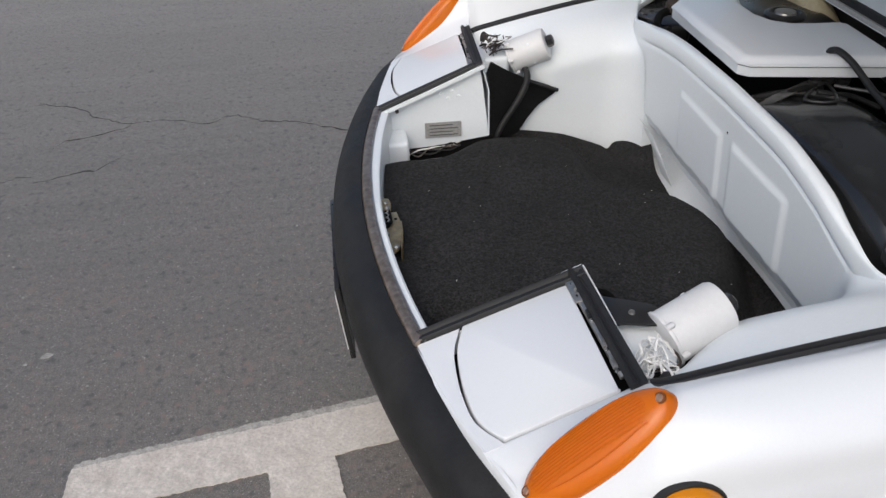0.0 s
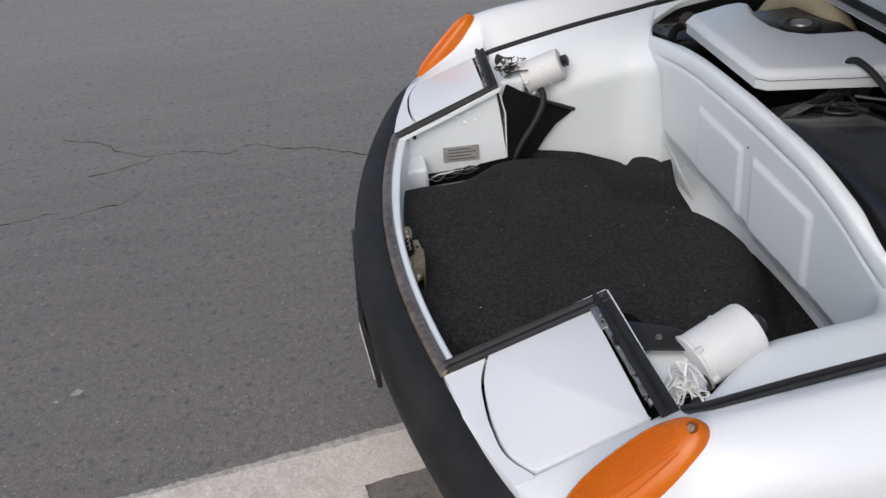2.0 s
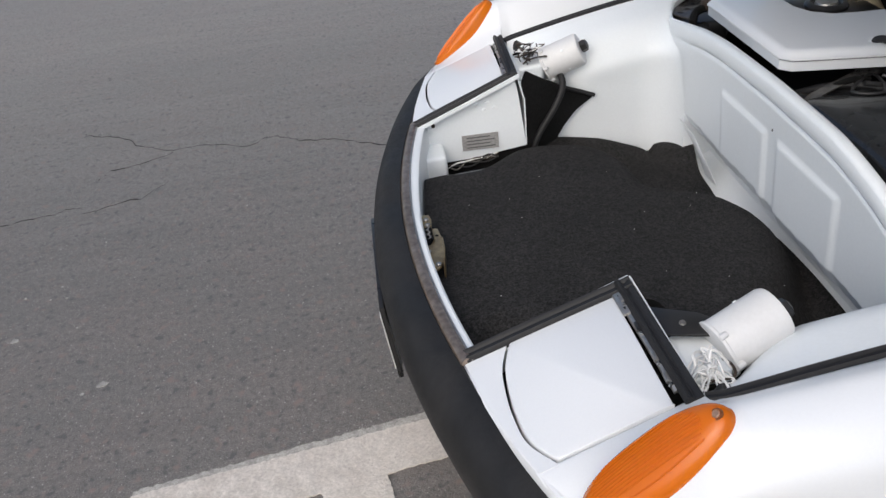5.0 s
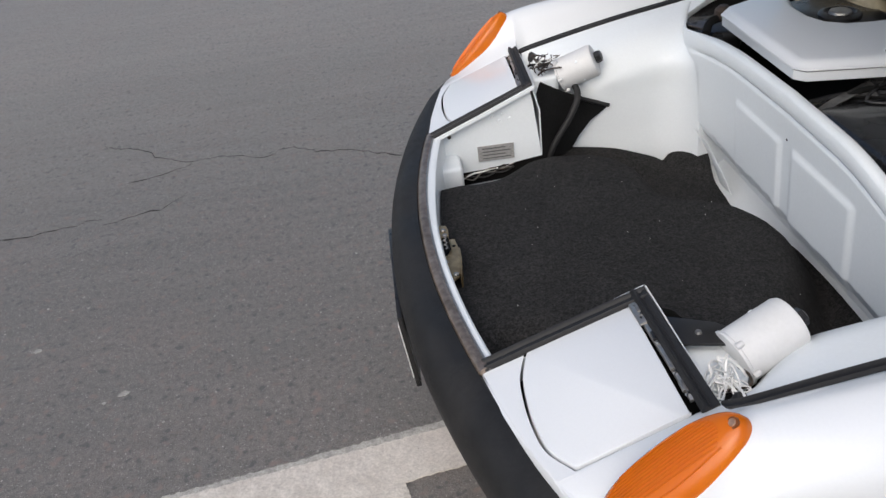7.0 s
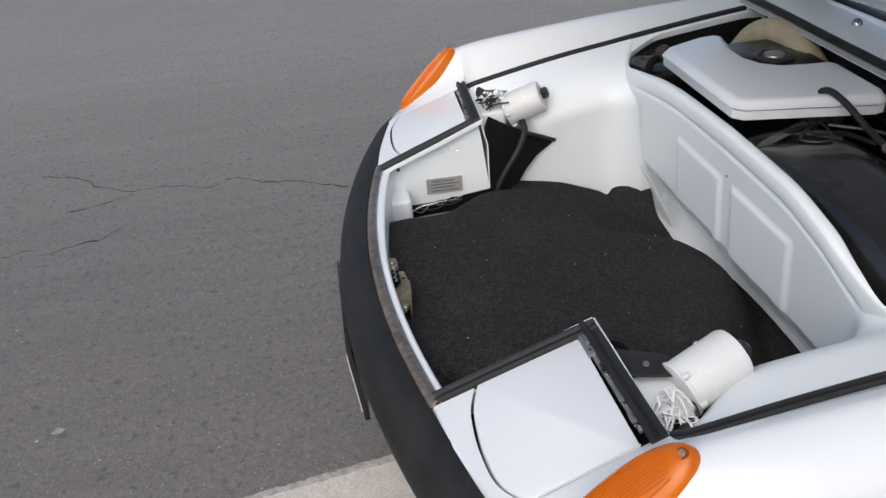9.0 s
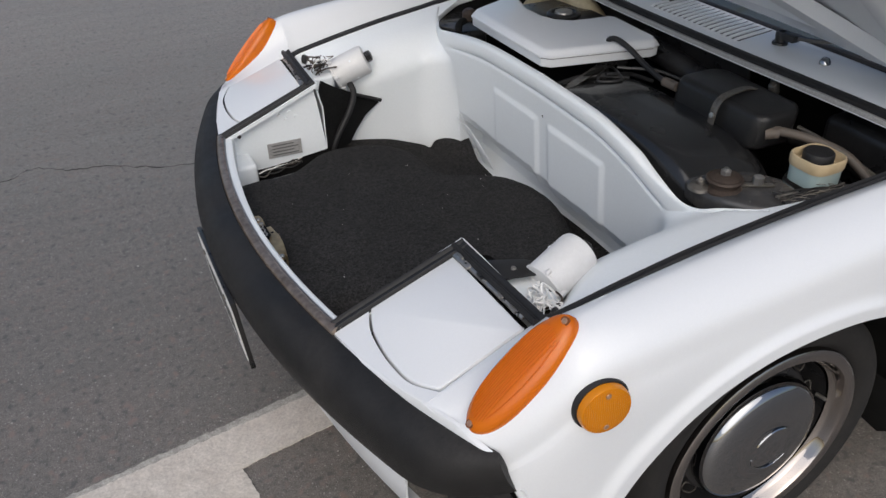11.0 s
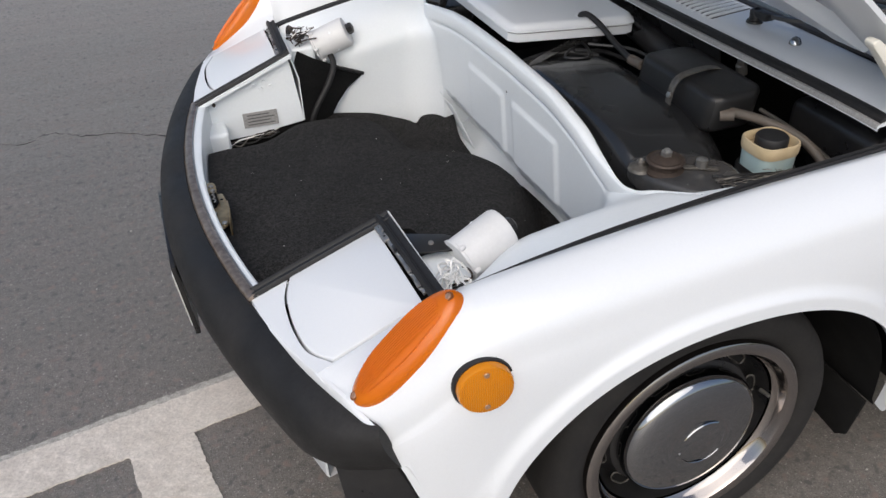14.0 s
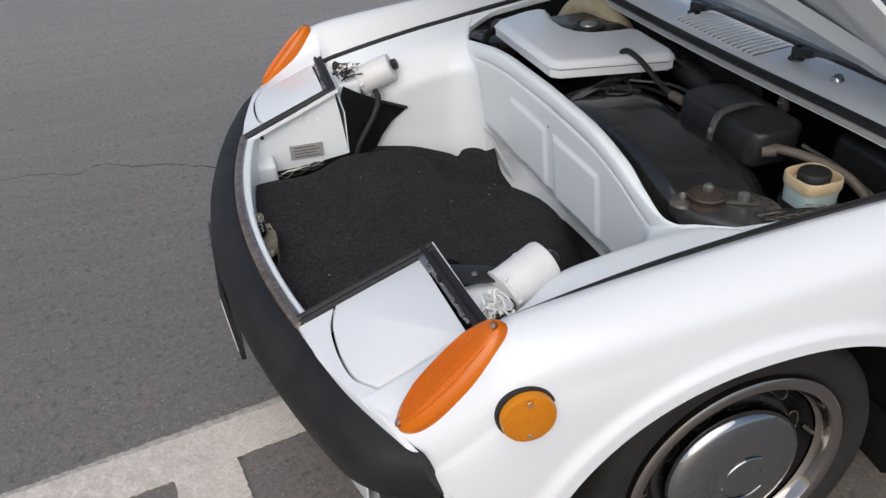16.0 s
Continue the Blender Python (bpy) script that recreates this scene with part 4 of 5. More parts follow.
def build_trunk_fittings():
    # latch on the front sill
    la = group_part("lid_latch", car, "gold zinc-plated lid latch on the front sill")
    L = lambda pts: [(x, y, 0.512 + 0.10 * (0.115 - x)) for x, y in pts]
    part("latch_bracket", slab(L([(0.098, 0.036), (0.106, 0.042), (0.116, 0.040), (0.119, 0.026), (0.117, -0.006), (0.098, -0.010)]), (0, 0, 0.004), bevel=0.0012), BRASS, la)
    part("latch_slot", slab([(0.103, -0.006, 0.5155), (0.116, -0.004, 0.5145), (0.117, -0.046, 0.5145), (0.104, -0.050, 0.5155)], (0, 0, 0.002)), DARK, la)
    lo = [(0.117, -0.003), (0.128, -0.004), (0.132, -0.038), (0.1305, -0.075), (0.127, -0.105), (0.121, -0.130), (0.111, -0.140), (0.106, -0.112), (0.099, -0.086), (0.099, -0.064), (0.110, -0.055), (0.116, -0.040)]
    part("latch_plate", slab([(x, y, 0.506) for x, y in lo], (0, 0, 0.005), bevel=0.0015), BRASS, la)
    part("latch_flange", slab([(0.1315, -0.036, 0.470), (0.1305, -0.075, 0.462), (0.124, -0.125, 0.478), (0.124, -0.125, 0.510), (0.1305, -0.075, 0.510), (0.1315, -0.036, 0.510)], (0.003, 0, 0), bevel=0.001), BRASS, la)
    part("latch_spring", tube([(0.108 + 0.003 * math.sin(k * 1.6), -0.006 - 0.004 * k, 0.519 + 0.002 * math.cos(k * 1.6)) for k in range(11)], 0.0016, 6), STEEL, la)
    for x, y, z in ((0.109, 0.020, 0.516), (0.110, 0.002, 0.516), (0.102, -0.082, 0.511), (0.116, -0.126, 0.511)):
        part("bolt", lathe([(0.0055, 0), (0.0055, 0.003), (0.003, 0.005), (0, 0.005)], (x, y, z), (0, 0, 1), 10), STEEL, la)
    part("latch_hole", lathe([(0.0035, 0), (0.0, 0.0004)], (0.1235, -0.030, 0.5115), (0, 0, 1), 12), DARK, la)
    # data plate on the far bucket wall, unreadable print as bars
    dp = group_part("data_plate", car, "small aluminium data plate with dark printed lines")
    f = lambda x, z, h: Vector((x, 0.4150 - (x - 0.24) * 0.05 - h, z + 0.0055))
    o = lambda x0, x1, z0, z1, h: [f(x0, z0, h), f(x1, z0, h), f(x1, z1, h), f(x0, z1, h)]
    part("plate", slab(o(0.233, 0.320, 0.444, 0.484, 0.002), (0, -0.0012, 0)), LABEL, dp)
    for k in range(4):
        part("printed_line", slab(o(0.244, 0.312 - 0.012 * (k % 2), 0.450 + 0.0085 * k, 0.4525 + 0.0085 * k, 0.0036), (0, -0.0004, 0)), LABELINK, dp)
    # white bracket and openings at the far front corner
    for s in (1,):
        part("corner_bracket", box((0.116, 0.345, 0.35), (0.188, 0.428, 0.476), 0.011, seg=4), INNER, car, "white moulded bracket at the trunk corner")
        # dark slab on the wall; the opening's shade is put into its colour
        part("bucket_opening", slab([(0.184, 0.424, 0.386), (0.184, 0.423, 0.421), (0.30, 0.4195, 0.430), (0.40, 0.4190, 0.443), (0.40, 0.421, 0.396)], (0, -0.003, 0)), DARK, car)
        wires = group_part("bucket_wiring", car)
        rng = random.Random(2)
        for k in range(5):
            pts = [(0.188 + 0.026 * i, 0.414 + rng.uniform(-0.004, 0.004), 0.408 + 0.004 * i + rng.uniform(-0.010, 0.008)) for i in range(6)]
            part("wire", tube(spline(pts, 4), 0.002, 6), (OLDSTEEL, RUBBER, RUBBER, RUST, WIRE)[k], wires)

    def motor(s):
        mo = group_part("headlight_motor", car, "white cylindrical headlight motor with a black end knob")
        a, b = (Vector((0.447, -0.537, 0.595)), Vector((0.537, -0.515, 0.626))) if s < 0 else (Vector((0.464, 0.532, 0.589)), Vector((0.549, 0.506, 0.627)))
        reach = 0.72 if s < 0 else 0.55          # how far the end knob stands out
        d = (b - a).normalized()
        L = (b - a).length
        part("housing", lathe([(0.0, -0.001), (0.036, 0.0), (0.0415, 0.002), (0.0415, 0.006), (0.0395, 0.0075), (0.0395, L - 0.008), (0.037, L - 0.002), (0.030, L), (0, L)], a, d, 48), MOTORWHITE, mo)
        part("knob", lathe([(0.0145, L - 0.001), (0.0155, L + 0.012 * reach), (0.0138, L + 0.024 * reach), (0.007, L + 0.029 * reach), (0, L + 0.029 * reach)], a + Vector((0, 0, 0.004 if s > 0 else -0.004)), d, 7), BLACK, mo, "black rubber end knob")
        up = Vector((0, 0, 1)) - d * d.z
        up.normalize()
        si = d.cross(up)
        for t in (0.4, 1.5, 2.6, 3.7, 4.8):
            p = a + d * 0.006 + (up * math.cos(t) + si * math.sin(t)) * 0.042
            part("lug", lathe([(0.0045, -0.003), (0.0045, 0.006), (0.003, 0.008), (0, 0.008)], p, d, 10), MOTORWHITE, mo)
        for t in (0.9, 2.3):
            p = a + d * (0.6 * L) + (up * math.cos(t) + si * math.sin(t) * s) * 0.0393
            part("barrel_screw", lathe([(0.0035, -0.001), (0.003, 0.0015), (0, 0.002)], p, p - a - d * (0.6 * L), 10), INNER, mo)
        gb = [(0.392, 0.498), (0.452, 0.500), (0.462, 0.520), (0.455, 0.575), (0.425, 0.598), (0.392, 0.590)]
        part("gearbox", slab([(x, y * s, 0.556) for x, y in gb], (0, 0, 0.046), bevel=0.009, seg=3), INNER, mo)
        part("mounting_plate", slab([(0.384, 0.590 * s, 0.583), (0.440, 0.600 * s, 0.590), (0.452, 0.640 * s, 0.600), (0.392, 0.645 * s, 0.592)], (0, 0, 0.004), bevel=0.001), INNER, mo)
        part("mounting_plate", slab([(0.384, 0.470 * s, 0.560), (0.450, 0.490 * s, 0.563), (0.446, 0.560 * s, 0.575), (0.386, 0.560 * s, 0.575)], (0, 0, 0.004), bevel=0.001), INNER, mo)
        w = group_part("motor_wiring", car, "tangle of white wires beside the headlight motor" if s < 0 else "brown and white wires beside the headlight motor")
        rng = random.Random(7 if s < 0 else 9)
        for k in range(24):
            if s < 0:
                p0 = Vector((0.405 + 0.045 * rng.random(), -0.548 - 0.05 * rng.random(), 0.596 + 0.018 * rng.random()))
                p3 = Vector((0.390 + 0.050 * rng.random(), -0.580 - 0.065 * rng.random(), 0.598 + 0.018 * rng.random()))
            else:
                p0 = Vector((0.400 + 0.03 * rng.random(), 0.500 + 0.05 * rng.random(), 0.606 + 0.02 * rng.random()))
                p3 = Vector((0.415 + 0.045 * rng.random(), 0.530 + 0.06 * rng.random(), 0.606 + 0.024 * rng.random()))
            bulge = Vector((rng.uniform(-0.024, 0.028), rng.uniform(-0.022, 0.022), rng.uniform(0.002, 0.020)))
            swing = Vector((rng.uniform(-0.014, 0.014), rng.uniform(-0.014, 0.014), rng.uniform(-0.006, 0.008)))
            pts = [p0, p0.lerp(p3, 0.2) + bulge * 0.7, p0.lerp(p3, 0.5) + bulge + swing, p0.lerp(p3, 0.8) + bulge * 0.4 + swing, p3]
            part("wire", tube(spline(pts, 6), rng.choice((0.0011, 0.0014, 0.0019)), 6), (RUST if k == 3 else WIRE) if s < 0 else (RUST, BEIGE, RUBBER, RUST, RUBBER, WIRE, RUST)[k % 7], w)
        part("connector", lathe([(0.011, 0), (0.011, 0.018), (0.008, 0.022), (0, 0.022)], (0.412, 0.628 * s, 0.600), (0.5, 0, 1), 12), RUBBER, w)

    for s in (-1, 1):
        motor(s)
        # black gusset between bucket and inner wall
        g = [(0.390, 0.418, 0.415), (0.390, 0.418, 0.54), (0.381, 0.412, 0.602), (0.396, 0.440, 0.616), (0.44, 0.475, 0.578), (0.50, 0.493, 0.541), (0.570, 0.500, 0.512), (0.572, 0.500, 0.499), (0.53, 0.492, 0.475), (0.495, 0.482, 0.44), (0.475, 0.478, 0.41)]
        bm = slab([(x, y * s, z) for x, y, z in g], (0.004, 0.006 * s, 0.0))
        part("splash_gusset", bm, FELT, car, "black felt-covered gusset behind the headlight bucket")
        hose = [(0.492, 0.515 * s, 0.580), (0.494, 0.472 * s, 0.556), (0.470, 0.450 * s, 0.515), (0.428, 0.436 * s, 0.46), (0.402, 0.43 * s, 0.41)]
        part("hose", tube(spline(hose, 6), 0.008, 10), RUBBER, car)
        part("gusset_edge", tube([(0.50, 0.487 * s, 0.5425), (0.578, 0.495 * s, 0.507)], 0.005, 8), RUBBER, car)
        br = [(0.378, 0.455, 0.628), (0.44, 0.49, 0.632), (0.462, 0.512, 0.632), (0.44, 0.535, 0.63), (0.385, 0.52, 0.629)]
        if s > 0:
            continue
        bk = part("motor_bracket", slab([(x, y * s, z - 0.012) for x, y, z in br], (0, 0, 0.004), bevel=0.001), BLACK, car)
        part("screw", lathe([(0.005, 0), (0.004, 0.003), (0, 0.003)], (0.412, 0.505 * s, 0.6225), (0, 0, 1), 10), STEEL, bk)


build_trunk_fittings()


# ---- tank compartment ----
def build_compartment():
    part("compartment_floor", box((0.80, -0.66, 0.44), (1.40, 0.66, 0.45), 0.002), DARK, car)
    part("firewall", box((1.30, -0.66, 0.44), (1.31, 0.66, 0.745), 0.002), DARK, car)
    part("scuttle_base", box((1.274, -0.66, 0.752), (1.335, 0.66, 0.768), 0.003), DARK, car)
    for s in (-1, 1):
        rows = []
        for i in range(20):
            x = 0.79 + i * 0.028
            y, z = gap_line(x)
            y = -y - 0.019
            rows.append([Vector((x, p[0] * s, p[1])) for p in ((y, z - 0.012), (y - 0.008, z - 0.03), (y - 0.012, z - 0.10), (y - 0.02, 0.45))])
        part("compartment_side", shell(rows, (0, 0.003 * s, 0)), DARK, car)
        rows = []
        for i in range(24):
            x = 0.79 + i * 0.022
            y, z = gap_line(x)
            y = -y - 0.017
            w = 0.010 + 0.050 * max(0, 1 - (x - 0.79) / 0.11) ** 1.2
            rows.append([Vector((x, y * s, z - 0.005)), Vector((x, (y - 0.4 * w) * s, z - 0.006 - 0.12 * w)), Vector((x, (y - w) * s, z - 0.0065 - 0.30 * w)), Vector((x, (y - w) * s, z - 0.020 - 0.30 * w))])
        part("inner_flange", shell(rows, (0, 0.002 * s, -0.002)), INNER, car)
    # white two-piece box with a recess for the black filler
    tk = group_part("fuel_filler_box", car, "white two-piece box with a black filler cap in its recess")
    o = [(0.812, 0.020), (1.050, -0.036), (1.070, -0.030), (1.084, -0.002), (1.090, 0.155), (1.076, 0.176), (1.02, 0.182), (0.978, 0.192), (0.952, 0.215), (0.938, 0.255), (0.938, 0.325), (0.952, 0.375),
         (0.962, 0.410), (0.942, 0.432), (0.90, 0.428), (0.812, 0.391), (0.796, 0.372), (0.795, 0.040)]
    part("lower_tray", stacked(o, [(0.006, 0.712), (0.002, 0.7145), (0.0015, 0.7320), (0.006, 0.7325), (0.006, 0.7345)]), PAINT, tk)
    part("upper_cover", stacked(o, [(0.006, 0.7345), (-0.0015, 0.7352), (-0.0015, 0.7385), (0.002, 0.7405), (0.005, 0.7455), (0.009, 0.7495), (0.013, 0.7515), (0.018, 0.7522)]), PAINT, tk, smooth=50)
    # dark band in the seam groove, whose shade is put into its colour
    part("seam_shade", stacked(o, [(0.005, 0.7318), (0.0030, 0.7322), (0.0030, 0.7350), (0.005, 0.7354)]), RUBBER, tk)
    pan = [(0.925, 0.20), (1.095, 0.160), (1.112, 0.18), (1.118, 0.40), (1.10, 0.425), (0.95, 0.43), (0.925, 0.40)]
    part("filler_recess", slab([(x, y, 0.712) for x, y in pan], (0, 0, 0.012), bevel=0.003), BLACK, tk, "black recess round the filler")
    part("filler_cap", lathe([(0.044, 0), (0.044, 0.007), (0.040, 0.011), (0.032, 0.012), (0.029, 0.008), (0.020, 0.007), (0, 0.007)], (1.022, 0.292, 0.724), (0, 0, 1), 36), BLACK, tk, "black round filler cap")
    part("cap_stem", lathe([(0.024, 0), (0.022, 0.006), (0.012, 0.008), (0, 0.008)], (1.022, 0.292, 0.731), (0, 0, 1), 20), STEEL, tk)
    part("hose_dimple", lathe([(0.012, -0.002), (0.0115, 0.0015), (0.009, 0.0025), (0, 0.0025)], (0.962, 0.016, 0.7512), (-0.15, -0.35, 1), 20), PAINT, tk)
    # black spare-wheel hump / tank
    rows = []
    for i in range(41):
        u = math.sin((i / 40 - 0.5) * math.pi)
        row = []
        for j in range(61):
            v = math.sin((j / 60 - 0.5) * math.pi)
            d = (abs(u) ** (12.0 if u < 0 else 3.6) + abs(v) ** 3.6) ** (1 / 3.6)
            z = 0.50 + 0.196 * max(0, 1 - min(1, d) ** 3.6) ** 0.45
            row.append(Vector((0.920 + (0.136 if u < 0 else 0.124) * u - 0.006 * v, -0.205 + 0.325 * v, z)))
        rows.append(row)
    part("fuel_tank", loft(rows), TANK, car, "smooth black painted fuel tank top", smooth=70)
    part("tank_strap", sweep(spline([(1.040, -0.16, 0.652), (1.034, -0.28, 0.652), (1.018, -0.36, 0.646), (0.992, -0.43, 0.632), (0.970, -0.475, 0.60), (0.962, -0.50, 0.54)], 7), [(-0.005, -0.003), (0.005, -0.003), (0.005, 0.003), (-0.005, 0.003)]), BLACK, car, "black rubber edge strip along the tank")
    # carbon canister with a strap
    cn = group_part("charcoal_canister", car, "black vapour canister with a metal strap")
    o = [(0.972, -0.205), (0.972, -0.425), (0.99, -0.442), (1.065, -0.442), (1.09, -0.42), (1.095, -0.215), (1.07, -0.19), (0.99, -0.19)]
    part("shell", slab([(x - 0.002, y - 0.004, 0.668) for x, y in o], (0.012, 0, 0.071), bevel=0.013, seg=3), CANISTER, cn)
    st = [(0.958, -0.338, 0.665), (0.961, -0.338, 0.705), (0.970, -0.338, 0.733), (0.992, -0.337, 0.7445), (1.05, -0.33, 0.7445), (1.10, -0.325, 0.729)]
    part("strap", sweep(spline(st, 5), [(-0.008, -0.001), (0.008, -0.001), (0.008, 0.0015), (-0.008, 0.0015)]), OLDSTEEL, cn, "dull metal strap")
    part("strap_bolt", lathe([(0.006, 0), (0.006, 0.005), (0, 0.006)], (0.962, -0.338, 0.708), (-1, 0, 0.3), 6), STEEL, cn)
    part("outlet", tube([(1.0, -0.44, 0.702), (1.02, -0.455, 0.705)], 0.011, 12), BEIGE, cn)
    part("outlet", tube([(0.988, -0.20, 0.712), (0.986, -0.160, 0.711)], 0.0105, 12), BEIGE, cn)
    part("breather_hose", tube(spline([(1.015, -0.44, 0.708), (1.06, -0.49, 0.70), (1.10, -0.55, 0.68), (1.115, -0.61, 0.64), (1.12, -0.65, 0.60)], 6), 0.0088, 10), BEIGE, car, "beige breather hose")
    part("breather_hose", tube(spline([(1.10, -0.40, 0.66), (1.15, -0.50, 0.64), (1.18, -0.60, 0.60)], 6), 0.012, 10), DARK, car)
    # hose from the white box across to the canister
    part("vent_hose", tube(spline([(0.961, 0.018, 0.746), (0.962, 0.012, 0.757), (0.968, -0.006, 0.761), (0.977, -0.040, 0.750), (0.985, -0.085, 0.728), (0.987, -0.125, 0.716), (0.984, -0.16, 0.713)], 6), 0.0065, 10), RUBBER, car, "black vent hose")
    hp = group_part("pipe_cluster", car, "black hoses and clips beside the white box")
    for k, pts in enumerate(([(0.84, 0.04, 0.66), (0.88, 0.0, 0.685), (0.93, -0.03, 0.69), (0.97, -0.06, 0.685)], [(0.86, -0.01, 0.68), (0.90, -0.02, 0.70), (0.95, -0.005, 0.69)],
                            [(0.92, -0.04, 0.70), (0.95, -0.045, 0.695), (1.0, -0.03, 0.68), (1.05, -0.05, 0.66)], [(0.965, -0.02, 0.70), (1.03, -0.08, 0.70), (1.06, -0.13, 0.69)])):
        part("pipe", tube(spline(pts, 5), 0.007 - 0.001 * k, 8), (RUBBER, DARK, RUBBER, BLACK)[k], hp)
    for x, y in ((0.955, 0.030), (0.978, 0.022), (0.998, 0.008)):
        part("clip", lathe([(0.0, 0), (0.011, 0.001), (0.013, 0.006), (0.012, 0.014), (0.006, 0.017), (0, 0.017)], (x, y, 0.690), (0.1, -0.3, 1), 12), BLACK, hp)
    part("flat_strap", sweep(spline([(0.985, 0.020, 0.692), (0.946, 0.012, 0.697), (0.90, -0.010, 0.696), (0.84, -0.034, 0.690), (0.80, -0.052, 0.680)], 5), [(-0.010, -0.001), (0.010, -0.001), (0.010, 0.0015), (-0.010, 0.0015)]), GREYPAINT, hp, "flat dark metal strap")
    tri = [Vector((0.890, -0.052, 0.694)), Vector((0.938, -0.076, 0.696)), Vector((0.957, -0.002, 0.698))]
    part("wire_bracket", tube(spline(tri, 4, closed=True) + [tri[0]], 0.0028, 8), BLACK, hp)
    plate = [(0.788, 0.575), (0.800, 0.598), (0.882, 0.676), (0.902, 0.640), (0.850, 0.545), (0.818, 0.512)]
    cp = part("corner_plate", slab([(x, y, 0.652) for x, y in plate], (0, 0, 0.006), bevel=0.002), GREYPAINT, car, "dark grey plate with holes at the compartment corner")
    for x, y in ((0.812, 0.562), (0.836, 0.582), (0.862, 0.610)):
        part("plate_hole", lathe([(0.006, 0), (0.0, 0.0005)], (x, y, 0.6582), (0, 0, 1), 12), DARK, cp)
    # far corner linkage and the yellowish hose behind the filler
    part("corner_linkage", box((0.80, 0.47, 0.55), (0.90, 0.60, 0.655), 0.02, seg=3), BLACK, car)
    part("corner_linkage", tube(spline([(0.80, 0.46, 0.665), (0.83, 0.50, 0.68), (0.90, 0.51, 0.68), (0.96, 0.50, 0.66)], 5), 0.010, 8), DARK, car)
    part("corner_linkage", lathe([(0.02, 0), (0.02, 0.02), (0.01, 0.03), (0, 0.03)], (0.86, 0.51, 0.68), (0, 0, 1), 12), RUST, car)
    part("filler_hose", tube(spline([(1.13, 0.24, 0.64), (1.125, 0.32, 0.705), (1.11, 0.41, 0.735), (1.09, 0.49, 0.715), (1.07, 0.55, 0.64)], 6), 0.032, 16), FILLERHOSE, car, "yellowish filler hose")
    # brake fluid reservoir
    rv = group_part("brake_reservoir", car, "yellowed plastic brake fluid reservoir with a black cap")
    rr = lambda g, z: [Vector((x, y, z)) for x, y in [(1.03 + g * math.copysign(abs(math.cos(t)) ** 0.55, math.cos(t)) * 0.040, -0.545 + g * math.copysign(abs(math.sin(t)) ** 0.55, math.sin(t)) * 0.040) for t in [2 * math.pi * (k + 0.5) / 40 for k in range(40)]]]
    part("lower_body", loft([rr(g, z) for g, z in ((0.5, 0.606), (0.84, 0.608), (0.92, 0.618), (0.96, 0.674), (0.97, 0.677))], close_v=True), FLUID, rv, "pale blue-green fluid showing through the plastic")
    part("cradle", loft([rr(g, z) for g, z in ((0.9, 0.604), (1.06, 0.606), (1.10, 0.640), (1.06, 0.648), (0.98, 0.646))], close_v=True), BLACK, rv, "black cradle under the reservoir")
    part("upper_body", loft([rr(g, z) for g, z in ((0.95, 0.675), (1.0, 0.676), (1.03, 0.680), (1.04, 0.694), (1.01, 0.698), (0.96, 0.698), (0.93, 0.692), (0.92, 0.680), (0.05, 0.679))], close_v=True), PLASTIC, rv)
    part("cap", lathe([(0.028, 0), (0.028, 0.016), (0.0255, 0.019), (0.014, 0.020), (0, 0.020)], (1.036, -0.540, 0.682), (0, 0, 1), 28), RUBBER, rv, "black screw cap")
    # strut top
    sh = [(0.795, -0.50), (0.80, -0.45), (0.87, -0.452), (0.93, -0.485), (0.96, -0.54), (0.95, -0.60), (0.915, -0.645), (0.875, -0.638), (0.835, -0.59), (0.805, -0.545)]
    part("strut_tower", slab([(x, y, 0.620) for x, y in sh], (0, 0, 0.047), bevel=0.016, seg=5), GREYPAINT, car, "black painted strut tower")
    sm = group_part("strut_mount", car, "rusty strut top mount with a centre nut")
    part("cup", lathe([(0.034, 0), (0.034, 0.004), (0.026, 0.009), (0.025, 0.018), (0.028, 0.024), (0.020, 0.029), (0.012, 0.031), (0.0, 0.031)], (0.838, -0.515, 0.662), (0, 0, 1), 28), RUST, sm)
    part("flange", lathe([(0.0, 0.019), (0.032, 0.019), (0.0335, 0.022), (0.031, 0.025), (0.0, 0.026)], (0.838, -0.515, 0.662), (0, 0, 1), 28), RUST, sm)
    part("nut", lathe([(0.014, 0.028), (0.010, 0.030), (0.010, 0.038), (0.006, 0.039), (0.005, 0.043), (0, 0.043)], (0.838, -0.515, 0.662), (0, 0, 1), 6), STEEL, sm)
    part("stud", lathe([(0.022, 0), (0.020, 0.005), (0.011, 0.009), (0.008, 0.010), (0.008, 0.016), (0.006, 0.018), (0.004, 0.014), (0, 0.014)], (0.805, -0.492, 0.662), (0, 0, 1), 14), OLDSTEEL, sm)
    part("bracket", slab([(0.868, -0.522, 0.668), (0.918, -0.552, 0.668), (0.914, -0.562, 0.668), (0.864, -0.532, 0.668)], (0, 0, 0.004), bevel=0.001), OLDSTEEL, sm)
    part("stud", lathe([(0.010, 0), (0.010, 0.014), (0, 0.018)], (0.893, -0.541, 0.672), (0, 0, 1), 8), STEEL, sm)
    rng = random.Random(5)
    cb = group_part("cable_bundle", car, "bundle of worn cables in a braided sleeve")
    core = spline([(0.885, -0.612, 0.665), (0.93, -0.622, 0.670), (0.985, -0.630, 0.671), (1.05, -0.640, 0.672), (1.12, -0.655, 0.668)], 10)
    part("sleeve", tube(core, 0.0085, 10), RUBBER, cb)
    for w in range(8):
        pts = []
        for i, p in enumerate(core):
            t = (i * 0.35 + w * 0.785) * (1 if w % 2 else -1)
            pts.append(p + Vector((0, 0.0088 * math.cos(t), 0.0088 * math.sin(t))))
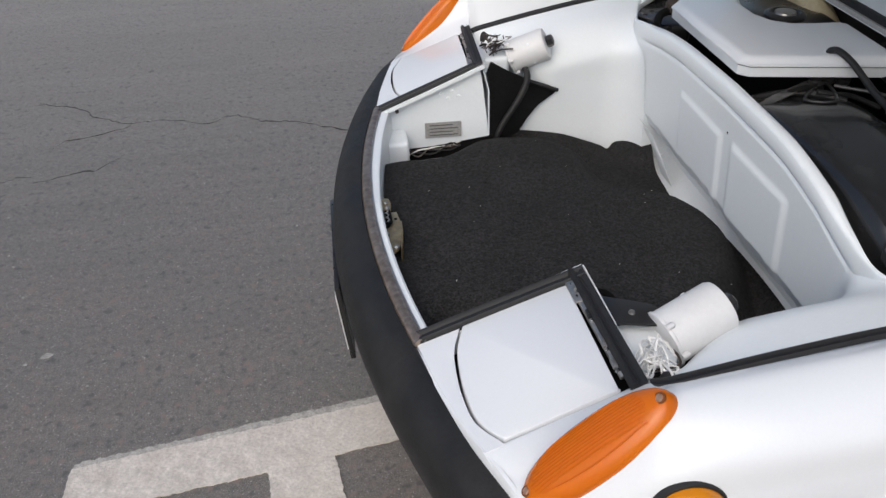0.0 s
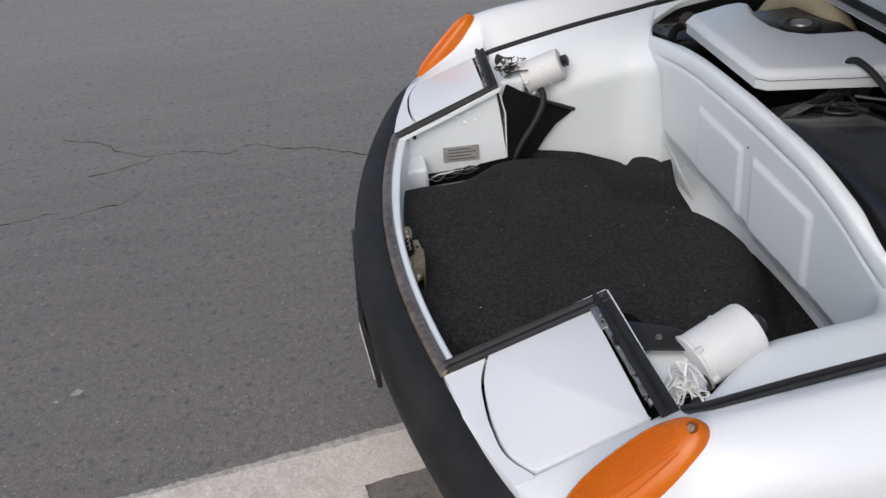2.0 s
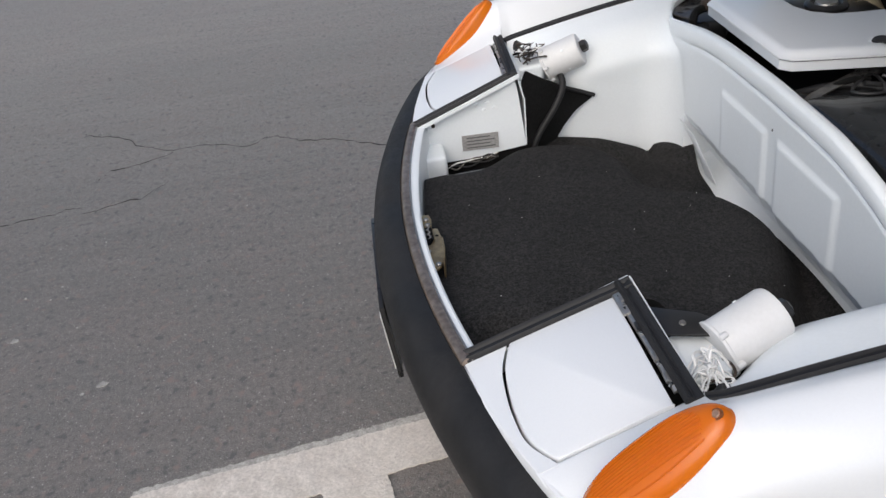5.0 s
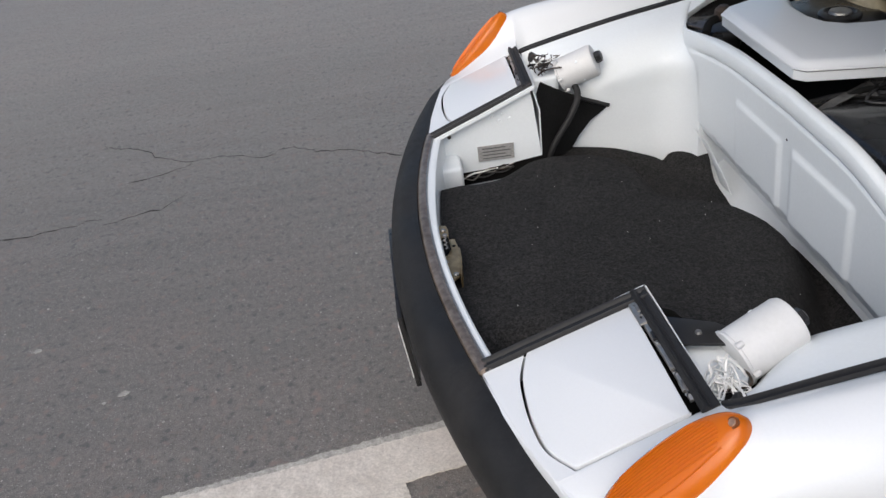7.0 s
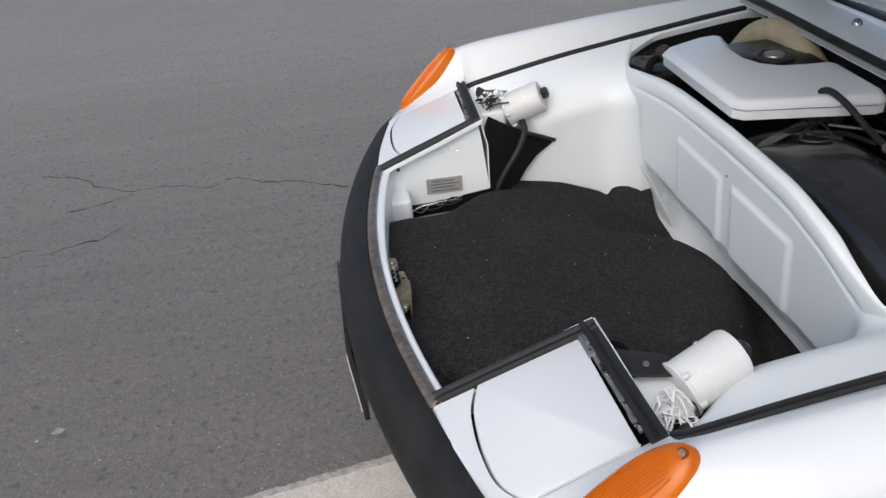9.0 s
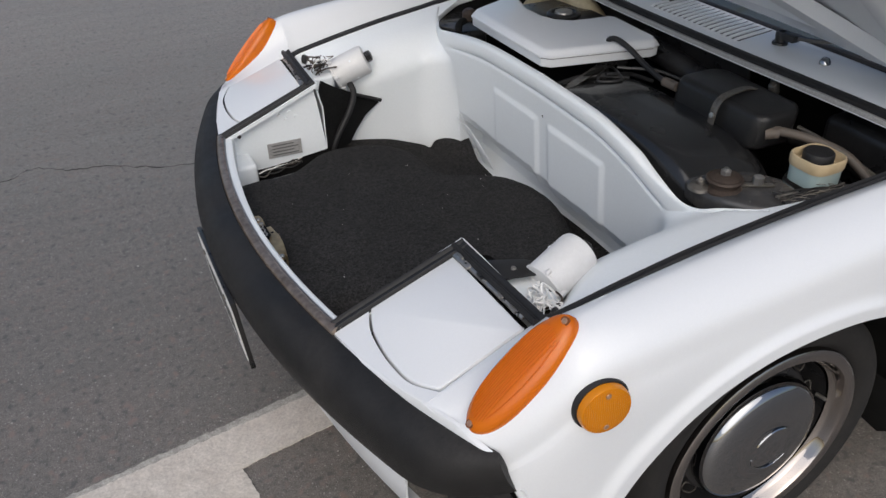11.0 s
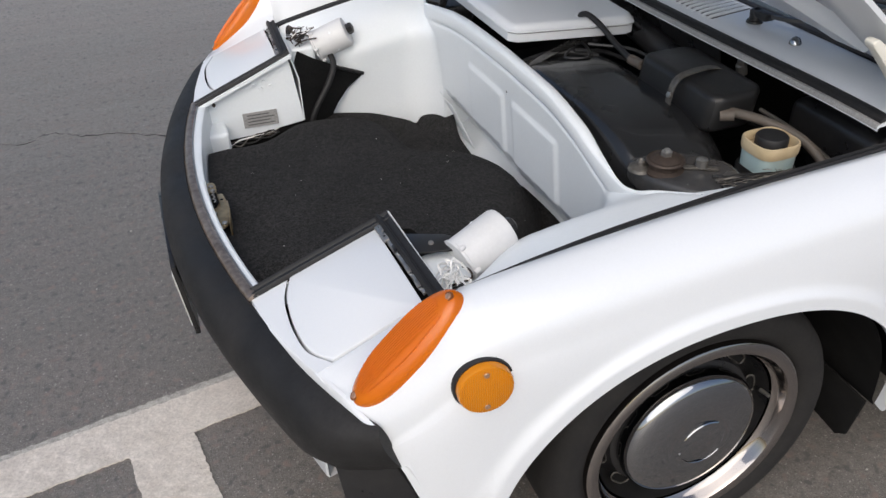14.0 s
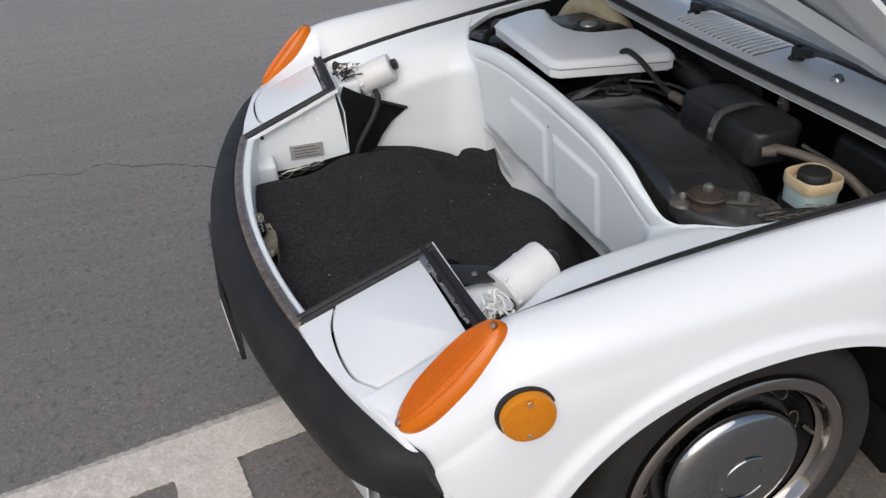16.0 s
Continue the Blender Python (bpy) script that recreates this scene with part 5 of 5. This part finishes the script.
        part("braid", tube(spline(pts, 2), 0.0006, 5), OLDSTEEL, cb, "bright worn wire braid")
    for k in range(7):
        x, y = 0.885 + 0.02 * k + rng.uniform(-0.008, 0.008), -0.60 + rng.uniform(-0.015, 0.004)
        pts = [(x + rng.uniform(-0.008, 0.008), y + rng.uniform(-0.006, 0.006), 0.671 + rng.uniform(0, 0.007)) for _ in range(4)]
        part("frayed_strand", tube(spline(pts, 4), 0.0006, 5), OLDSTEEL, cb)
    for k in range(6):
        pts = [(0.89 + 0.028 * i + rng.uniform(-0.012, 0.012), -0.590 - 0.006 * i + rng.uniform(-0.012, 0.010), 0.668 + rng.uniform(-0.008, 0.008)) for i in range(6)]
        part("cable", tube(spline(pts, 5), 0.0022, 6), (OLDSTEEL, RUBBER, BLACK)[k % 3], cb)


build_compartment()


# ---- cowl, lid, windscreen ----
def build_cowl():
    droop = lambda y: 0.010 * (abs(y) / 0.68) ** 6
    bow = lambda y: 0.022 * (y / 0.65) ** 2
    ys = [-0.664 + 1.328 * k / 162 for k in range(163)]
    rows = []
    for x, z, w in ((1.1060, 0.7565, 1), (1.1055, 0.7595, 1), (1.1065, 0.7615, 1), (1.109, 0.7628, 1), (1.122, 0.7640, 1), (1.136, 0.7695, 1), (1.160, 0.7755, 0.6), (1.20, 0.7790, 0.2), (1.255, 0.7825, 0), (1.266, 0.7815, 0), (1.272, 0.776, 0), (1.276, 0.764, 0)):
        rows.append([Vector((x + w * bow(y), y, z - droop(y))) for y in ys])
    cowl = part("cowl", shell(rows, (0, 0, -0.004)), PAINT, car, "white cowl panel with rows of air slots", smooth=60)
    z = lambda x, y: interp((1.109, 1.136, 1.16, 1.20, 1.255, 1.30), (0.7625, 0.7695, 0.7755, 0.7790, 0.7825, 0.785), x) - droop(y)
    seal = [Vector((1.1245 + bow(y), y, 0.7665 - droop(y))) for y in [-0.660 + 1.320 * k / 60 for k in range(61)]]
    part("rubber_seal", sweep(seal, [(-0.0125, -0.003), (0.0125, -0.003), (0.0125, 0.003), (0.007, 0.007), (-0.007, 0.007), (-0.0125, 0.003)]), RUBBER, car, "black rubber seal along the cowl")
    # grey strip laid over the front edge of the white flange
    rail = [Vector((1.1085 + bow(y), y, 0.7600 - droop(y))) for y in [-0.662 + 1.324 * k / 60 for k in range(61)]]
    part("seal_front_strip", sweep(rail, [(-0.0038, -0.0045), (0.0036, -0.0045), (0.0036, 0.0042), (-0.0028, 0.0042), (-0.0038, 0.0028)]), LABEL, cowl, "grey strip along the front of the seal")
    for k in range(17):
        y = -0.180 + 0.0178 * k
        # grey slabs on the panel; the slots' shade is put into their colour
        part("air_slot", slab([(1.160, y, z(1.160, y) + 0.0003), (1.255, y, z(1.255, y) + 0.0003), (1.255, y + 0.0042, z(1.255, y) + 0.0003), (1.160, y + 0.0042, z(1.160, y) + 0.0003)], (0, 0, 0.0005)), GREYPAINT, cowl)
        part("slot_rib", tube([(1.155, y + 0.0092, z(1.158, y) - 0.002), (1.163, y + 0.0092, z(1.163, y) + 0.0012), (1.20, y + 0.0092, z(1.20, y) + 0.0016), (1.249, y + 0.0092, z(1.249, y) + 0.0012), (1.257, y + 0.0092, z(1.255, y) - 0.002)], 0.0042, 8), PAINT, cowl)
    for y in (-0.370, 0.289):
        part("washer_jet", lathe([(0.012, 0), (0.011, 0.005), (0.007, 0.011), (0.003, 0.013), (0, 0.013)], (1.208, y, z(1.208, y)), (0, 0, 1), 16), CHROME, car, "small chrome washer jet")
    for y in (-0.242, 0.124):
        wp = group_part("wiper", car, "black windscreen wiper lying along the base of the glass")
        zz = z(1.218, y)
        part("spindle", lathe([(0.017, 0), (0.016, 0.004), (0.012, 0.006), (0.012, 0.022), (0.009, 0.027), (0, 0.027)], (1.216, y, zz), (0, 0, 1), 16), BLACK, wp)
        part("arm_root", box((1.206, y - 0.040, zz + 0.012), (1.230, y + 0.010, zz + 0.027), 0.004), BLACK, wp)
        part("arm", sweep(spline([(1.219, y - 0.03, zz + 0.021), (1.25, y - 0.08, zz + 0.022), (1.30, y - 0.13, zz + 0.035), (1.355, y - 0.18, zz + 0.055), (1.388, y - 0.22, zz + 0.068)], 5), [(-0.006, -0.003), (0.006, -0.003), (0.004, 0.004), (-0.004, 0.004)]), BLACK, wp)
        part("blade", tube([(1.360, y - 0.02, zz + 0.050), (1.392, y - 0.22, zz + 0.064), (1.430, y - 0.40, zz + 0.085)], 0.004, 6), RUBBER, wp)
    for s in (-1, 1):
        part("cowl_corner", slab([(1.212, 0.668 * s, 0.738), (1.300, 0.668 * s, 0.748), (1.310, 0.699 * s, 0.746), (1.212, 0.694 * s, 0.736)], (0, 0, -0.004), bevel=0.001), PAINT, car)
    # dark panel and parts hanging below the cowl
    part("scuttle_panel", slab([(1.150, 0.36, 0.752), (1.130, -0.25, 0.752), (1.150, -0.25, 0.66), (1.175, 0.36, 0.66)], (0.004, 0, 0)), BLACK, car, "dark sheet metal below the cowl")
    part("drain_tube", tube(spline([(1.13, 0.10, 0.70), (1.115, -0.06, 0.69), (1.11, -0.16, 0.68), (1.12, -0.24, 0.66)], 6), 0.028, 14), BLACK, car)
    part("blower_box", box((1.165, -0.645, 0.54), (1.285, -0.43, 0.706), 0.022, seg=4), BLACK, car, "black blower box under the cowl")
    part("blower_cable", tube(spline([(1.10, -0.43, 0.69), (1.12, -0.50, 0.675), (1.13, -0.58, 0.655), (1.13, -0.66, 0.635)], 6), 0.004, 8), OLDSTEEL, car)
    part("cowl_bolt", lathe([(0.011, 0), (0.011, 0.02), (0.007, 0.022), (0.007, 0.03), (0, 0.03)], (1.135, -0.325, 0.715), (-0.3, 0, 1), 12), STEEL, car)


build_cowl()


def build_lid():
    """Open front lid, tilted up about its rear hinges."""
    ang = radians(38.6)
    hx, hz = 1.298, 0.750
    d = Vector((-math.cos(ang), 0, math.sin(ang)))
    n = Vector((-math.sin(ang), 0, -math.cos(ang)))        # towards the underside
    P = lambda t, y, h=0.0: Vector((hx, y, hz)) + d * t + n * h
    lid = group_part("front_lid", car, "open white front lid seen from below")
    rear = lambda y: 0.026 + 0.078 * max(0.0, 1 - (y / 0.58) ** 2)       # its rear edge bows forward in the middle
    rows = []
    for u in [0.0, 0.006] + [k / 20 for k in range(1, 21)]:
        row = []
        for k in range(41):
            v = k / 40 * 2 - 1
            t = rear(v * 0.69) + (1.08 - rear(v * 0.69)) * u
            w = 0.690 if t < 0.86 else 0.690 - 0.28 * min(1, (t - 0.86) / 0.03)
            row.append(P(t, v * w, 0.030 * abs(v) ** 3 - 0.030))
        rows.append(row)
    part("skin", shell(rows, -n * 0.002), PAINT, lid, smooth=50)
    for s in (-1, 1):
        # folded side edge and the box frame inside it
        rows = [[P(t, 0.691 * s, 0.0), P(t, 0.691 * s, 0.006), P(t, 0.684 * s, 0.009), P(t, 0.652 * s, 0.010), P(t, 0.640 * s, 0.018), P(t, 0.610 * s, 0.019), P(t, 0.596 * s, 0.012), P(t, 0.590 * s, -0.016)] for t in (0.030, 0.2, 0.4, 0.6, 0.85)]
        part("side_frame", shell(rows, (0, -0.002 * s, 0)), PAINT, lid)
    for t0, t1, h in ((0.046, 0.12, -0.010), (0.74, 0.85, 0.012)):
        rows = []
        for y in [-0.60 + 0.06 * k for k in range(21)]:
            e = rear(y) - 0.044 if t0 < 0.5 else 0.0
            rows.append([P(t0 + e, y, -0.026), P(t0 + e + 0.006, y, h), P(t1 + e - 0.015, y, h), P(t1 + e, y, -0.024)])
        part("cross_frame", loft(rows), PAINT, lid)
    for s in (-1, 1):
        rows = []
        for t, y in ((0.12, 0.50), (0.40, 0.18), (0.70, 0.06)):
            rows.append([P(t, (y - 0.05) * s, -0.02), P(t, (y - 0.035) * s, 0.006), P(t, (y + 0.035) * s, 0.006), P(t, (y + 0.05) * s, -0.02)])
        part("cross_frame", loft(rows), PAINT, lid)
        # hinge arm
        o = [(1.156, 0.675), (1.156, 0.719), (1.160, 0.758), (1.157, 0.776), (1.137, 0.804), (1.101, 0.847), (1.062, 0.889), (1.042, 0.910), (1.051, 0.917), (1.068, 0.906), (1.111, 0.868), (1.160, 0.825), (1.215, 0.783), (1.221, 0.768), (1.212, 0.737), (1.208, 0.713), (1.208, 0.675)]
        sm = [p for p in spline([(x, 0.686 * s, z) for x, z in o], 3, closed=True)]
        part("hinge_arm", slab(sm, (0, -0.020 * s, 0), bevel=0.003), HINGE, car, "cream painted lid hinge arm")
        part("hinge_pin", lathe([(0.009, 0), (0.009, 0.05), (0, 0.05)], (1.22, 0.69 * s, 0.722), (0, -s, 0), 12), STEEL, car)


build_lid()


def build_cabin():
    """Windscreen, pillars, and the rest of the body behind the front fenders."""
    ws = lambda y, t: Vector((1.315 + 0.555 * t - 0.03 * (1 - (y / 0.6) ** 2), y * (1 - 0.20 * t), 0.772 + 0.373 * t))
    rows = [[ws(-0.74 + 1.48 * k / 24, t) for k in range(25)] for t in [i / 8 for i in range(9)]]
    part("windscreen", shell(rows, (0.005, 0, 0)), GLASS, car, "raked dark windscreen")
    for s in (-1, 1):
        part("windscreen_pillar", tube([ws(0.756 * s, -0.02), ws(0.756 * s, 0.5), ws(0.756 * s, 1.02)], 0.022, 12), PAINT, car)
    part("windscreen_rubber", tube([ws(-0.74 + 1.48 * k / 24, 0.0) for k in range(25)], 0.010, 8), RUBBER, car)
    part("windscreen_header", tube([ws(-0.74 + 1.48 * k / 24, 1.0) for k in range(25)], 0.024, 10), PAINT, car)

    def body_row(x, hz, half, zb):
        c = [(0, half - 0.075, hz), (0, half - 0.03, hz - 0.015), (0, half - 0.006, hz - 0.06), (0, half, hz - 0.15), (0, half, 0.40), (0, half - 0.01, zb)]
        return [Vector((x, p.y, p.z)) for p in spline(c, 4)]
    for s in (-1, 1):
        for name, x0, x1 in (("door", 1.606, 2.55), ("rear_quarter", 2.556, 3.95)):
            rows = []
            for k in range(25):
                x = x0 + (x1 - x0) * k / 24
                half = 0.822 - 0.10 * max(0, (x - 3.5) / 0.45) ** 2
                hz = 0.757 - 0.02 * max(0, (x - 3.2) / 0.75)
                zb = 0.19
                if name == "rear_quarter":
                    u = abs(x - 3.24) / 0.36
                    if u < 1:
                        zb = max(0.19, 0.22 + 0.33 * (1 - u ** 2.2) ** (1 / 2.2))
                r = body_row(x, hz, half, min(zb, 0.39)) if zb < 0.39 else [Vector((x, p.y, max(p.z, zb))) for p in body_row(x, hz, half, 0.39)]
                rows.append([Vector((p.x, p.y * s, p.z)) for p in r])
            part(name, shell(rows, (0, -0.004 * s, 0)), PAINT, car)
        build_wheel(s, 3.24)
    rows = [[Vector((x, y, z)) for y in (-0.75, -0.4, 0, 0.4, 0.75)] for x, z in ((2.75, 0.76), (3.2, 0.765), (3.95, 0.73), (3.96, 0.45))]
    part("rear_deck", shell(rows, (0, 0, -0.004)), PAINT, car)
    rows = [[Vector((x, y, z - 0.02 * (y / 0.55) ** 2)) for y in (-0.55, -0.3, 0, 0.3, 0.55)] for x, z in ((1.85, 1.165), (2.2, 1.20), (2.5, 1.195), (2.60, 1.15))]
    part("roof", shell(rows, (0, 0, -0.01)), PAINT, car)
    rows = [[Vector((x, y * (1.2 - 0.2 * t), z)) for y in (-0.55, 0, 0.55)] for t, x, z in ((0, 2.78, 0.75), (1, 2.60, 1.15))]
    part("rear_window", shell(rows, (0.005, 0, 0)), GLASS, car)
    for s in (-1, 1):
        part("side_window", slab([(1.60, 0.70 * s, 0.75), (2.60, 0.70 * s, 0.75), (2.58, 0.56 * s, 1.14), (1.87, 0.56 * s, 1.14)], (0, -0.005 * s, 0)), GLASS, car)
        part("roof_bar", slab([(2.40, 0.71 * s, 0.75), (2.80, 0.71 * s, 0.75), (2.64, 0.565 * s, 1.15), (2.45, 0.565 * s, 1.15)], (0, 0.006 * s, 0)), PAINT, car)
    # unseen floor pan, added to keep light from passing under the body
    part("underbody", box((0.26, -0.57, 0.205), (1.32, 0.57, 0.22), 0.004), DARK, car)
    part("dashboard", box((1.52, -0.62, 0.60), (1.62, 0.62, 0.80), 0.03, seg=3), DARK, car)
    part("cabin_floor", box((1.31, -0.78, 0.17), (3.90, 0.78, 0.20), 0.005), DARK, car)


build_cabin()
